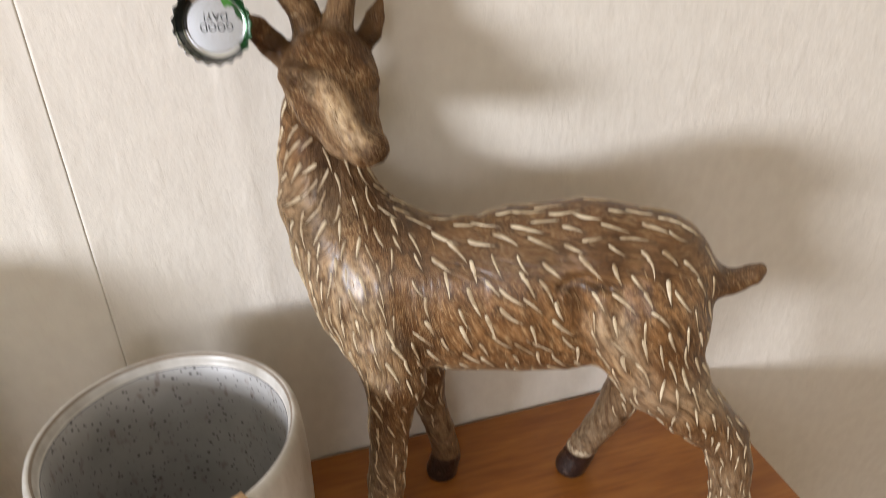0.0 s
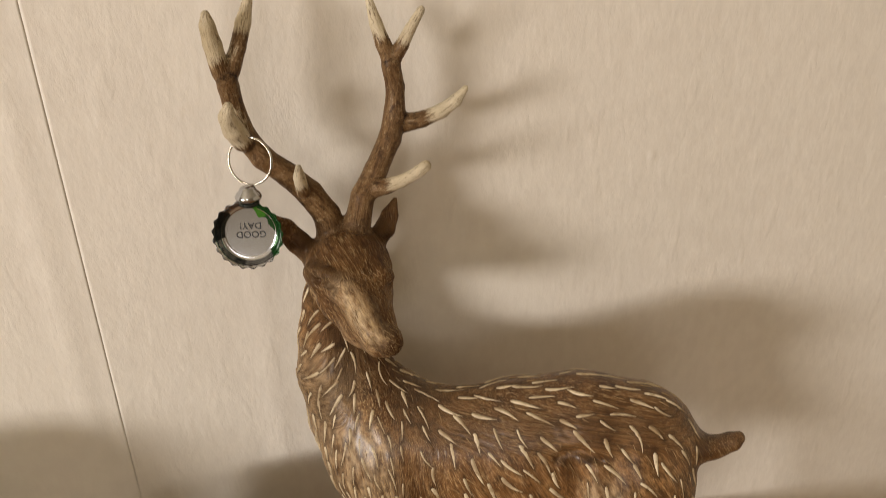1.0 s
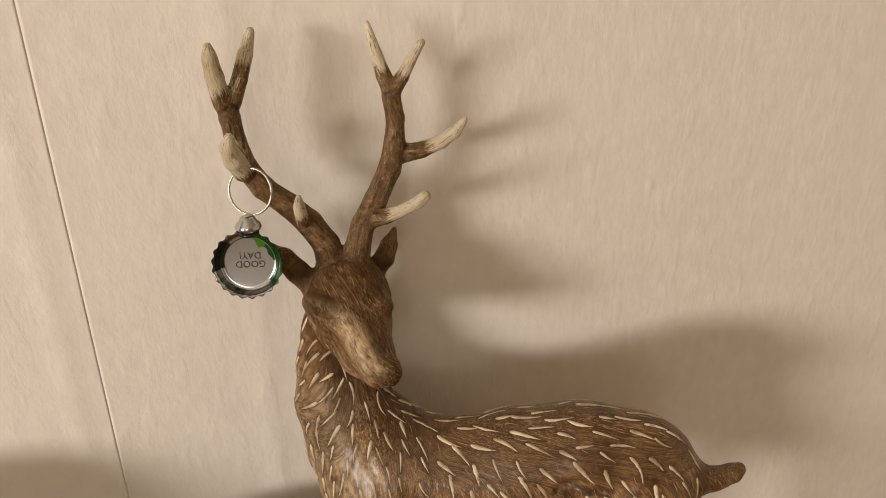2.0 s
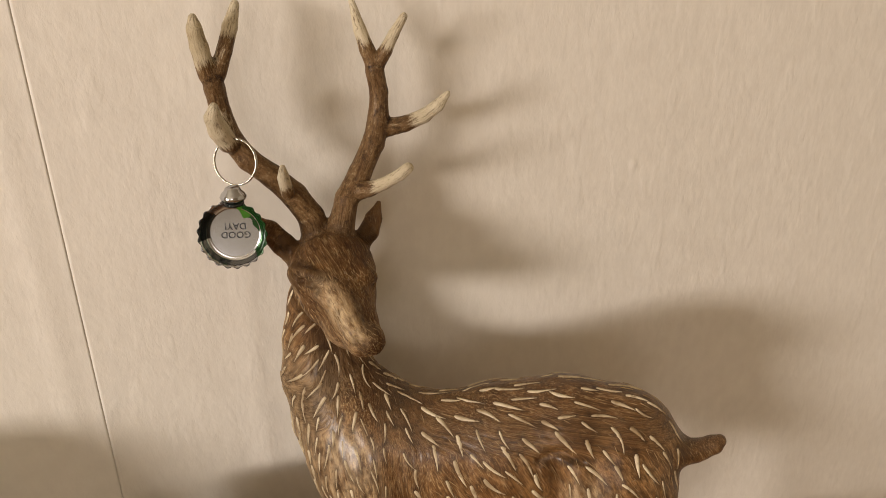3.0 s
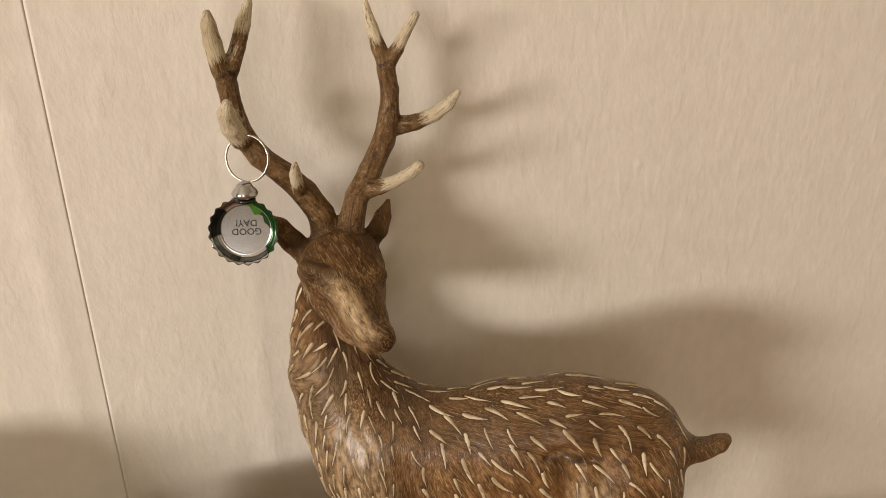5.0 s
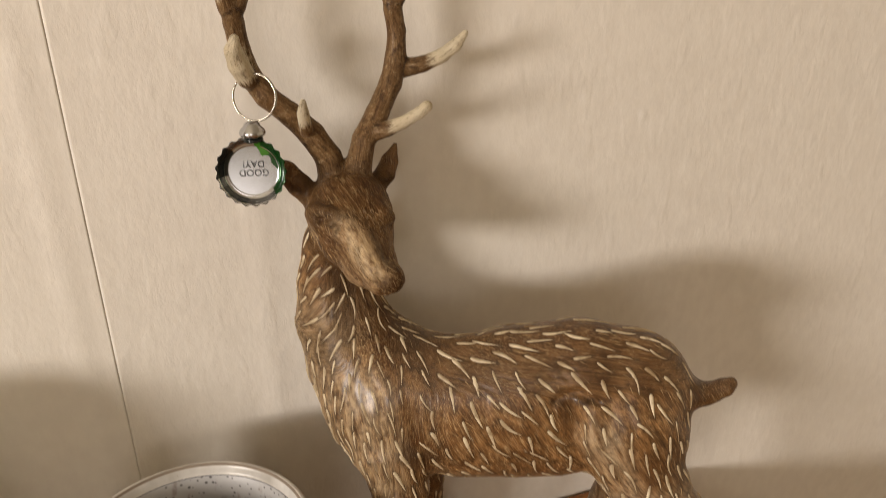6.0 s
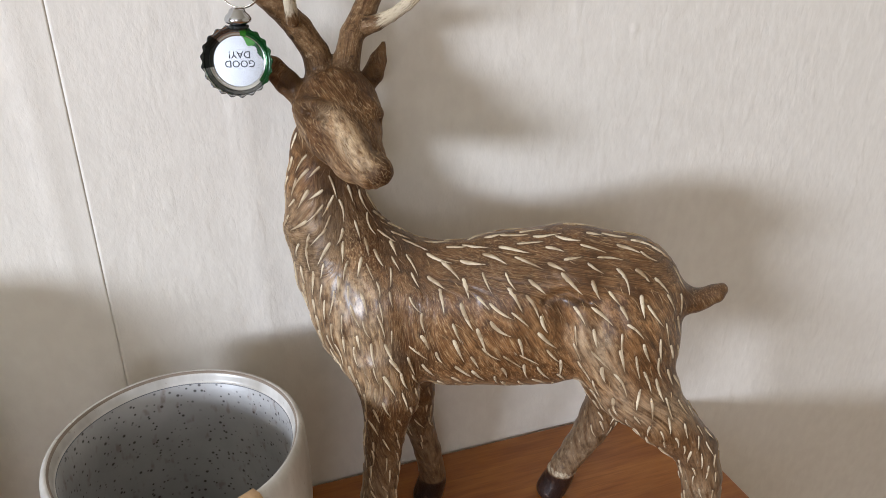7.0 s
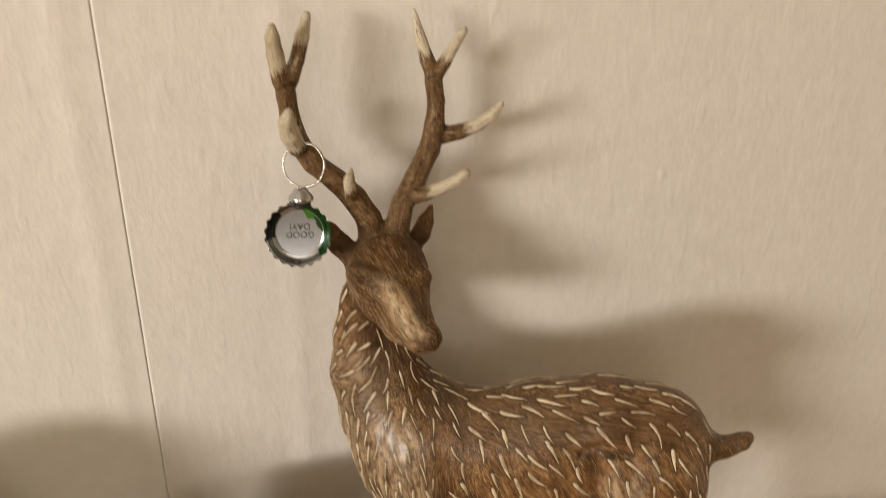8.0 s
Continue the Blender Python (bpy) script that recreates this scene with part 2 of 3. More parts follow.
def tube(points, radii, steps=12, closed=False):
    bm = bmesh.new()
    pts = [Vector(p) for p in points]
    n, rings = len(pts), []
    up = Vector((0.3, 0.2, 0.9)).normalized()
    for i, p in enumerate(pts):
        a, b = (pts[i - 1], pts[(i + 1) % n]) if closed else (pts[max(i - 1, 0)], pts[min(i + 1, n - 1)])
        t = (b - a).normalized()
        side = t.cross(up).normalized()
        other = side.cross(t)
        r = radii[i] if isinstance(radii, (list, tuple)) else radii
        rings.append([bm.verts.new(p + r * (math.cos(2 * math.pi * k / steps) * side + math.sin(2 * math.pi * k / steps) * other)) for k in range(steps)])
    pairs = list(zip(rings, rings[1:])) + ([(rings[-1], rings[0])] if closed else [])
    for a, b in pairs:
        for k in range(steps):
            j = (k + 1) % steps
            bm.faces.new((a[k], b[k], b[j], a[j]))
    if not closed:
        bm.faces.new(rings[0])
        bm.faces.new(rings[-1][::-1])
    bmesh.ops.recalc_face_normals(bm, faces=bm.faces[:])
    return bm


# ---- the room ----
WEST, EAST, SOUTH, NORTH, LOW, HIGH = -2.42, 1.90, -2.6, 0.361, -0.75, 1.75
T = 0.2


def setting(name, bm, mat, label, category):
    return tagged(part(name, bm, mat), label, category, kind="structure")


def holed(axis, plane, a0, a1, hole):
    """A wall of thickness T outside plane, with one opening (a, b, z, z)."""
    lo, hi = (plane - T, plane)
    spans = [(a0, hole[0], LOW, HIGH), (hole[1], a1, LOW, HIGH), (hole[0], hole[1], LOW, hole[2]), (hole[0], hole[1], hole[3], HIGH)]
    bm = bmesh.new()
    for s0, s1, z0, z1 in spans:
        if axis == "x":
            box(bm, (lo, s0, z0), (hi, s1, z1))
        else:
            box(bm, (s0, lo, z0), (s1, hi, z1))
    return bm


setting("floor", boxes(((WEST - T, SOUTH - T, LOW - T), (EAST + T, NORTH + T, LOW))), FLOOR, "brown wooden floor of the room", "floor")
setting("ceiling", boxes(((WEST - T, SOUTH - T, HIGH), (EAST + T, NORTH + T, HIGH + T))), CEILING, "plain white painted ceiling", "ceiling")
wall_north = setting("wall_north", boxes(((WEST - T, NORTH + 0.0014, LOW), (EAST + T, NORTH + T, HIGH))), PLASTER, "wall papered in cream embossed wallpaper behind the deer", "wall")
# the east wall is unseen; its white is chosen to brighten the right side
setting("wall_east", boxes(((EAST, SOUTH - T, LOW), (EAST + T, NORTH, HIGH))), CEILING, "unseen closing wall, made white to bounce light to the right", "wall")
KEY_HOLE = (KEY_AT.y - 0.53, KEY_AT.y + 0.53, KEY_AT.z - 0.24, KEY_AT.z + 0.24)
FILL_HOLE = (FILL_AT.x - 0.40, FILL_AT.x + 0.40, FILL_AT.z - 0.44, FILL_AT.z + 0.44)
setting("wall_west", holed("x", WEST, SOUTH - T, NORTH, KEY_HOLE), PLASTER, "plain cream plastered wall with a low window", "wall")
setting("wall_south", holed("y", SOUTH, WEST, EAST, FILL_HOLE), PLASTER, "plain cream plastered wall with a wide window", "wall")


def window(name, axis, plane, hole, label):
    a0, a1, z0, z1 = hole
    ob = new(name)
    ob.matrix_world = pose(0, 0, 0)
    tagged(ob, label, "window", kind="structure")
    def span(s0, s1, b0, b1, d0, d1):
        return ((plane + d0, s0, b0), (plane + d1, s1, b1)) if axis == "x" else ((s0, plane + d0, b0), (s1, plane + d1, b1))
    w = 0.03
    part("window_frame", boxes(span(a0, a0 + w, z0, z1, -0.16, -0.10), span(a1 - w, a1, z0, z1, -0.16, -0.10), span(a0 + w, a1 - w, z0, z0 + w, -0.16, -0.10), span(a0 + w, a1 - w, z1 - w, z1, -0.16, -0.10)), FRAME, ob)
    part("window_sill", boxes(span(a0 - 0.03, a1 + 0.03, z0 - 0.03, z0 - 0.003, -0.10, 0.05)), FRAME, ob)
    return ob


window("window_1", "x", WEST, KEY_HOLE, "low white framed window in the side wall")
window("window_2", "y", SOUTH, FILL_HOLE, "wide white framed window in the back wall")


def paper_sheet(x0, x1):
    """One hung strip of wallpaper, with a slightly lifted edge and soft ripples."""
    xs = sorted(set(np.round(np.concatenate([np.linspace(x0, x1, 90), np.linspace(-0.16, 0.03, 70), np.linspace(0.225, 0.246, 16)]), 5)))
    xs = [x for x in xs if x0 <= x <= x1]
    zs = sorted(np.concatenate([np.linspace(LOW + 0.002, HIGH - 0.002, 60), np.linspace(0.08, 0.42, 70), np.linspace(0.2785, 0.2985, 14)]))
    bm = bmesh.new()
    back, front = [], []
    for z in zs:
        row, rear = [], []
        for x in xs:
            lift = 0.0003 * math.exp(-abs(x + 0.079) / 0.006) + 0.0012 * math.exp(-((x + 0.094) / 0.007) ** 2) * (0.6 + 0.4 * noise.noise((0, 0, z * 9)))
            lift += 0.0007 * math.exp(-((x - 0.003 + 0.004 * noise.noise((3, 0, z * 6))) / 0.007) ** 2)
            lift += 0.0009 * math.exp(-((x - 0.2355) / 0.0022) ** 2 - ((z - 0.2885) / 0.0035) ** 2)
            lift += 0.0005 * noise.noise((x * 18, 1, z * 7))
            row.append(bm.verts.new((x, NORTH - 0.0006 - lift, z)))
            rear.append(bm.verts.new((x, NORTH + 0.0010, z)))
        front.append(row)
        back.append(rear)
    for a, b in zip(front, front[1:]):
        for i in range(len(xs) - 1):
            bm.faces.new((a[i], a[i + 1], b[i + 1], b[i]))
    for k in (0, len(xs) - 1):
        for r in range(len(zs) - 1):
            bm.faces.new((front[r][k], front[r + 1][k], back[r + 1][k], back[r][k]) if k == 0 else (front[r + 1][k], front[r][k], back[r][k], back[r + 1][k]))
    return bm


SEAM = -0.0789
part("wallpaper_strip", paper_sheet(SEAM - 0.53, SEAM - 0.00008), WALLPAPER, wall_north, smooth=True)
part("wallpaper_strip", paper_sheet(SEAM + 0.00008, EAST - 0.01), WALLPAPER, wall_north, smooth=True)
part("wallpaper_strip", paper_sheet(WEST + 0.01, SEAM - 0.5306), WALLPAPER, wall_north, smooth=True)


# ---- the table ----
def make_table():
    x0, x1, y0, y1, thick = -0.62, 0.2928, -0.06, 0.3586, 0.024
    ob = thing("side_table", ((x0 + x1) / 2, (y0 + y1) / 2, LOW), "orange-brown varnished wooden side table against the papered wall", "table")
    w, d, h = (x1 - x0) / 2, (y1 - y0) / 2, -LOW
    part("tabletop", box(bmesh.new(), (-w, -d, h - thick), (w, d, h), 0.0022, 3), WOOD, ob, smooth=False)
    for sx in (-1, 1):
        for sy in (-1, 1):
            cx, cy = sx * (w - 0.05), sy * (d - 0.05)
            part("leg", box(bmesh.new(), (cx - 0.022, cy - 0.022, 0), (cx + 0.022, cy + 0.022, h - thick - 0.001), 0.003), WOOD, ob)
    part("apron", box(bmesh.new(), (-w + 0.073, -d + 0.04, h - thick - 0.09), (w - 0.073, -d + 0.058, h - thick - 0.001), 0.002), WOOD, ob)
    part("apron", box(bmesh.new(), (-w + 0.073, d - 0.058, h - thick - 0.09), (w - 0.073, d - 0.04, h - thick - 0.001), 0.002), WOOD, ob)
    return ob


make_table()


# ---- the deer: a field of rounded limbs blended together, then meshed ----
STEP = 0.0012
LOWER, UPPER = np.array((-0.146, -0.060, -0.004)), np.array((0.142, 0.056, 0.400))
SIZE = np.ceil((UPPER - LOWER) / STEP).astype(int) + 1
field = np.full(SIZE, 0.05, np.float32)


def limb(nodes, blend, narrow=1.0, cut=False):
    """Blends a chain of (x, y, z, radius) into the field; narrow thins it across y."""
    global field
    nodes = np.array(nodes, float)
    pad = nodes[:, 3:].max() + blend + 0.004
    i0 = np.maximum(((nodes[:, :3].min(0) - pad - LOWER) / STEP).astype(int), 0)
    i1 = np.minimum(((nodes[:, :3].max(0) + pad - LOWER) / STEP).astype(int) + 2, SIZE)
    ax = [LOWER[k] + STEP * np.arange(i0[k], i1[k]) for k in range(3)]
    X, Y, Z = np.meshgrid(*ax, indexing="ij", sparse=True)
    out, soft = None, min(0.0025, 0.22 * nodes[:, 3].mean())
    for a, b in zip(nodes, nodes[1:]):
        d = (b - a)[:3] * (1, narrow, 1)
        px, py, pz = X - a[0], (Y - a[1]) * narrow, Z - a[2]
        h = np.clip((px * d[0] + py * d[1] + pz * d[2]) / (d @ d), 0, 1)
        dist = np.sqrt((px - h * d[0]) ** 2 + (py - h * d[1]) ** 2 + (pz - h * d[2]) ** 2) - (a[3] + h * (b[3] - a[3]))
        if out is None:
            out = dist
        else:
            m = np.clip(0.5 + 0.5 * (dist - out) / soft, 0, 1)
            out = dist * (1 - m) + out * m - soft * m * (1 - m)
    cell = tuple(slice(i0[k], i1[k]) for k in range(3))
    old = field[cell]
    if cut:
        m = np.clip(0.5 - 0.5 * (old + out) / blend, 0, 1)
        field[cell] = old * (1 - m) - out * m + blend * m * (1 - m)
    else:
        m = np.clip(0.5 + 0.5 * (out - old) / blend, 0, 1)
        field[cell] = out * (1 - m) + old * m - blend * m * (1 - m)


limb([(-0.0640, 0.0, 0.1583, 0.034), (-0.0301, 0.0, 0.1591, 0.0384), (0.0001, 0.001, 0.1626, 0.0427), (0.0302, 0.001, 0.1683, 0.0406), (0.0540, -0.001, 0.1682, 0.0374)], 0.004, 1.38)
limb([(-0.0600, 0.006, 0.1800, 0.0200), (-0.0330, 0.003, 0.1790, 0.0180)], 0.010, 1.2)
limb([(-0.0951, 0.019, 0.2465, 0.0163), (-0.0959, 0.019, 0.2253, 0.0196), (-0.0929, 0.017, 0.2038, 0.0247), (-0.0835, 0.012, 0.1829, 0.0298), (-0.0685, 0.005, 0.1624, 0.0335)], 0.018, 1.3)
limb([(0.0560, 0.0, 0.165, 0.0345), (0.0630, -0.006, 0.148, 0.0290)], 0.005, 1.25)
limb([(0.054, -0.013, 0.1541, 0.0306), (0.068, -0.018, 0.125, 0.0215)], 0.006, 1.3)
limb([(0.068, -0.018, 0.125, 0.0197), (0.0833, -0.021, 0.1063, 0.0157), (0.1040, -0.022, 0.0852, 0.0122), (0.1107, -0.023, 0.0655, 0.0109), (0.115, -0.023, 0.0398, 0.0103), (0.118, -0.023, 0.018, 0.0104)], 0.006)
limb([(0.0635, 0.012, 0.1191, 0.0236), (0.0665, 0.019, 0.0898, 0.0135), (0.0579, 0.023, 0.0611, 0.0099), (0.0449, 0.028, 0.0291, 0.0081), (0.043, 0.032, 0.020, 0.0083)], 0.012)
limb([(-0.0664, -0.013, 0.1383, 0.0218), (-0.0637, -0.019, 0.1208, 0.0148)], 0.007, 1.2)
limb([(-0.0637, -0.018, 0.12, 0.0142), (-0.0674, -0.02, 0.0951, 0.0108), (-0.0694, -0.021, 0.0721, 0.0096), (-0.0719, -0.022, 0.0514, 0.0099), (-0.0742, -0.022, 0.020, 0.0092)], 0.005)
limb([(-0.056, 0.012, 0.125, 0.018), (-0.0505, 0.015, 0.0991, 0.0108), (-0.0485, 0.018, 0.0717, 0.0088), (-0.0435, 0.022, 0.048, 0.008), (-0.0405, 0.029, 0.023, 0.0086)], 0.008)
for hx, hy, dx, hr in ((0.0400, 0.0345, 0.004, 0.0098), (-0.0425, 0.0315, 0.002, 0.0098), (0.1185, -0.023, 0.0, 0.0110), (-0.0755, -0.022, 0.0, 0.0110)):
    limb([(hx - 0.001, hy, 0.003, hr), (hx + dx, hy - 0.001, 0.0165, hr - 0.0007)], 0.002)
limb([(0.0864, -0.003, 0.1694, 0.0085), (0.0987, -0.003, 0.1675, 0.0064), (0.1089, -0.003, 0.1715, 0.0050), (0.1120, -0.003, 0.1740, 0.0036)], 0.008)
limb([(-0.0300, 0.0, 0.1500, 0.0302), (0.0200, 0.0, 0.1520, 0.0334)], 0.006, 1.2)
# creases before the haunch and behind the shoulder
limb([(0.0345, -0.0265, 0.1740, 0.0030), (0.0355, -0.0300, 0.1600, 0.0030)], 0.008)
limb([(0.0215, -0.0280, 0.1800, 0.0022), (0.0240, -0.0300, 0.1690, 0.0040), (0.0235, -0.0305, 0.1580, 0.0042), (0.0290, -0.0300, 0.1480, 0.0025)], 0.005, cut=True)
limb([(0.0138, -0.0264, 0.1805, 0.0010), (0.0204, -0.0252, 0.1845, 0.0015), (0.0259, -0.0250, 0.1851, 0.0015), (0.0359, -0.0272, 0.1802, 0.0010)], 0.003, cut=True)
limb([(-0.0585, -0.0245, 0.1950, 0.0016), (-0.0570, -0.0275, 0.1808, 0.0028), (-0.0555, -0.0285, 0.1612, 0.0032), (-0.0490, -0.0275, 0.1440, 0.0022)], 0.006, cut=True)
limb([(-0.0708, -0.0150, 0.2102, 0.0008), (-0.0662, -0.0150, 0.2081, 0.0014), (-0.0608, -0.0130, 0.2065, 0.0008)], 0.002, cut=True)
# head: skull, cheeks, muzzle, nose
limb([(-0.0874, 0.019, 0.2771, 0.0135), (-0.0859, 0.011, 0.2677, 0.0205), (-0.0825, 0.001, 0.261, 0.0180), (-0.0752, -0.013, 0.2522, 0.0125), (-0.0684, -0.022, 0.2489, 0.0085), (-0.0648, -0.026, 0.2495, 0.0066)], 0.006)
limb([(-0.0700, -0.002, 0.2715, 0.0048), (-0.0672, 0.0, 0.2690, 0.0040)], 0.004)
limb([(-0.1010, -0.001, 0.2715, 0.0045), (-0.0985, -0.004, 0.2680, 0.0040)], 0.004)
limb([(-0.0850, -0.0115, 0.2700, 0.0060), (-0.0720, -0.0260, 0.2550, 0.0045)], 0.008)
limb([(-0.0605, -0.0325, 0.2515, 0.0012), (-0.0590, -0.0320, 0.2520, 0.0010)], 0.0015, cut=True)
limb([(-0.0690, -0.0330, 0.2500, 0.0011), (-0.0680, -0.0330, 0.2505, 0.0009)], 0.0015, cut=True)
limb([(-0.0720, -0.0300, 0.2440, 0.0007), (-0.0640, -0.0330, 0.2440, 0.0007), (-0.0590, -0.0300, 0.2450, 0.0007)], 0.0012, cut=True)
# closed eye under a brow, cheek hollow, and the flat beside the bridge of the nose
limb([(-0.0975, -0.0080, 0.2715, 0.0018), (-0.0925, -0.0135, 0.2705, 0.0020), (-0.0885, -0.0165, 0.2705, 0.0014)], 0.0022, cut=True)
limb([(-0.0985, -0.0045, 0.2750, 0.0022), (-0.0930, -0.0105, 0.2760, 0.0026), (-0.0870, -0.0135, 0.2750, 0.0016)], 0.003)
limb([(-0.0945, -0.0115, 0.2710, 0.0016), (-0.0915, -0.0138, 0.2708, 0.0014)], 0.001)
limb([(-0.0955, -0.0135, 0.2625, 0.0028), (-0.0880, -0.0215, 0.2580, 0.0034), (-0.0810, -0.0285, 0.2530, 0.0024)], 0.006, cut=True)
limb([(-0.0690, -0.0165, 0.2690, 0.0012), (-0.0655, -0.0240, 0.2605, 0.0016)], 0.004, cut=True)
limb([(-0.0655, -0.0065, 0.2660, 0.0013), (-0.0640, -0.0020, 0.2655, 0.0013)], 0.002, cut=True)
# antlers
R1 = [(-0.0642, 0.034, 0.3636, 0.0037), (-0.0665, 0.034, 0.3697, 0.0036), (-0.0695, 0.035, 0.3786, 0.003), (-0.0731, 0.037, 0.392, 0.0014)]
R2 = [(-0.0611, 0.034, 0.3636, 0.0034), (-0.0579, 0.034, 0.3687, 0.0032), (-0.0541, 0.033, 0.3759, 0.0026), (-0.0489, 0.033, 0.3842, 0.0019)]
R3 = [(-0.0613, 0.035, 0.3318, 0.0049), (-0.0498, 0.035, 0.3340, 0.0039), (-0.0404, 0.035, 0.3380, 0.0035), (-0.0338, 0.034, 0.3432, 0.0030), (-0.0292, 0.034, 0.3488, 0.0016)]
R4 = [(-0.0750, 0.022, 0.3040, 0.0050), (-0.0665, 0.018, 0.3070, 0.0038), (-0.0590, 0.014, 0.3110, 0.0030), (-0.0510, 0.010, 0.3168, 0.0028), (-0.0476, 0.010, 0.3198, 0.0027)]
L1 = [(-0.1324, 0.004, 0.3640, 0.0040), (-0.1337, 0.002, 0.3760, 0.0039), (-0.1340, 0.0, 0.3835, 0.0033), (-0.1338, -0.001, 0.3880, 0.0020)]
L2 = [(-0.1285, 0.006, 0.3640, 0.0038), (-0.1252, 0.009, 0.3732, 0.0034), (-0.1236, 0.016, 0.3822, 0.0034), (-0.1219, 0.022, 0.3909, 0.0021)]
L3 = [(-0.1268, 0.003, 0.334, 0.0045), (-0.1283, -0.003, 0.341, 0.0046), (-0.1290, -0.007, 0.3477, 0.0038), (-0.1272, -0.01, 0.3530, 0.0022)]
L4 = [(-0.1025, 0.003, 0.3105, 0.0033), (-0.1022, -0.004, 0.3202, 0.0027), (-0.1009, -0.01, 0.3267, 0.0015)]
RIGHT_BEAM = [(-0.0840, 0.015, 0.2780, 0.0085), (-0.0810, 0.016, 0.2893, 0.0064), (-0.0780, 0.02, 0.3016, 0.0056), (-0.0718, 0.025, 0.3122, 0.0055), (-0.065, 0.03, 0.3262, 0.0054), (-0.0624, 0.034, 0.3376, 0.005), (-0.0618, 0.035, 0.3497, 0.0043), (-0.0633, 0.034, 0.3597, 0.0045)]
LEFT_BEAM = [(-0.0915, 0.014, 0.2740, 0.0085), (-0.0936, 0.015, 0.2830, 0.0067), (-0.0950, 0.015, 0.2940, 0.0064), (-0.1017, 0.013, 0.3058, 0.0061), (-0.1101, 0.01, 0.3159, 0.0055), (-0.12, 0.008, 0.3248, 0.0052), (-0.1268, 0.008, 0.3345, 0.0051), (-0.1299, 0.008, 0.3462, 0.0046), (-0.1309, 0.007, 0.3571, 0.0045), (-0.1308, 0.005, 0.3620, 0.0045)]
limb(RIGHT_BEAM, 0.003)
limb(LEFT_BEAM, 0.002)
TIPS = ((R1, 2), (R2, 2), (R3, 2), (R4, 2), (L1, 1), (L2, 2), (L3, 1), (L4, 1))
for tine, start in TIPS:
    limb(tine, 0.0012)
# ears, thin and hollowed on the side that faces the room
limb([(-0.0746, 0.022, 0.2737, 0.0040), (-0.069, 0.026, 0.2816, 0.0052), (-0.0664, 0.028, 0.288, 0.0044), (-0.0636, 0.03, 0.2955, 0.0014)], 0.004, 1.5)
limb([(-0.0690, 0.0215, 0.2800, 0.0022), (-0.0655, 0.0240, 0.2890, 0.0014)], 0.002, cut=True)
limb([(-0.1041, 0.012, 0.274, 0.0050), (-0.1094, 0.013, 0.2805, 0.0062), (-0.1157, 0.014, 0.2875, 0.0055), (-0.1219, 0.015, 0.2935, 0.0018)], 0.004, 1.6)
limb([(-0.1110, 0.0085, 0.2785, 0.0026), (-0.1180, 0.0100, 0.2880, 0.0016)], 0.002, cut=True)


Zs = LOWER[2] + STEP * np.arange(SIZE[2])
field = np.maximum(field, (0.0002 - Zs)[None, None, :].astype(np.float32))


def sample(p):
    g = np.clip((p - LOWER) / STEP, 0, SIZE - 1.001)
    i = g.astype(int)
    f = g - i
    total = 0
    for dx in (0, 1):
        for dy in (0, 1):
            for dz in (0, 1):
                w = (f[:, 0] if dx else 1 - f[:, 0]) * (f[:, 1] if dy else 1 - f[:, 1]) * (f[:, 2] if dz else 1 - f[:, 2])
                total = total + w * field[i[:, 0] + dx, i[:, 1] + dy, i[:, 2] + dz]
    return total


def slope(p):
    g = np.stack([sample(p + e) - sample(p - e) for e in np.eye(3) * STEP], 1)
    return g / np.maximum(np.linalg.norm(g, axis=1, keepdims=True), 1e-9)


def settle(p, rounds=2):
    for _ in range(rounds):
        p = p - slope(p) * np.clip(sample(p), -0.002, 0.002)[:, None]
    return p


def net_surface():
    """Vertices and quads of the zero level of the field (surface nets)."""
    inside = field < 0
    n = np.array(field.shape) - 1
    count = sum(inside[dx:dx + n[0], dy:dy + n[1], dz:dz + n[2]].astype(np.int8) for dx in (0, 1) for dy in (0, 1) for dz in (0, 1))
    cells = np.argwhere((count > 0) & (count < 8))
    index = np.full(n, -1, np.int64)
    index[tuple(cells.T)] = np.arange(len(cells))
    where, hits = np.zeros((len(cells), 3)), np.zeros(len(cells))
    corners = [np.array((dx, dy, dz)) for dx in (0, 1) for dy in (0, 1) for dz in (0, 1)]
    for a in corners:
        for b in corners:
            if (b - a).sum() == 1 and (b >= a).all():
                fa, fb = field[tuple((cells + a).T)], field[tuple((cells + b).T)]
                cross = (fa < 0) != (fb < 0)
                s = np.where(cross, fa / np.where(cross, fa - fb, 1), 0)
                where += cross[:, None] * (cells + a + s[:, None] * (b - a))
                hits += cross
    verts = LOWER + STEP * where / hits[:, None]
    quads = []
    for axis in range(3):
        e = np.eye(3, dtype=int)[axis]
        u, v = np.eye(3, dtype=int)[(axis + 1) % 3], np.eye(3, dtype=int)[(axis + 2) % 3]
        a = inside[tuple(slice(0, s - k) for s, k in zip(inside.shape, e))]
        b = inside[tuple(slice(k, s) for s, k in zip(inside.shape, e))]
        for flip, mask in ((False, a & ~b), (True, ~a & b)):
            at = np.argwhere(mask)
            at = at[((at - u - v) >= 0).all(1) & (at < n).all(1)]
            q = np.stack([index[tuple((at - o).T)] for o in (u + v, v, 0 * u, u)], 1)
            quads.append(q[:, ::-1] if flip else q)
    return verts, np.concatenate(quads)


def smooth_step(x, a, b):
    x = np.clip((x - a) / (b - a), 0, 1)
    return x * x * (3 - 2 * x)


def near_line(p, a, b):
    a, b = np.array(a), np.array(b)
    h = np.clip((p - a) @ (b - a) / ((b - a) @ (b - a)), 0, 1)
    return np.linalg.norm(p - a - h[:, None] * (b - a), axis=1)


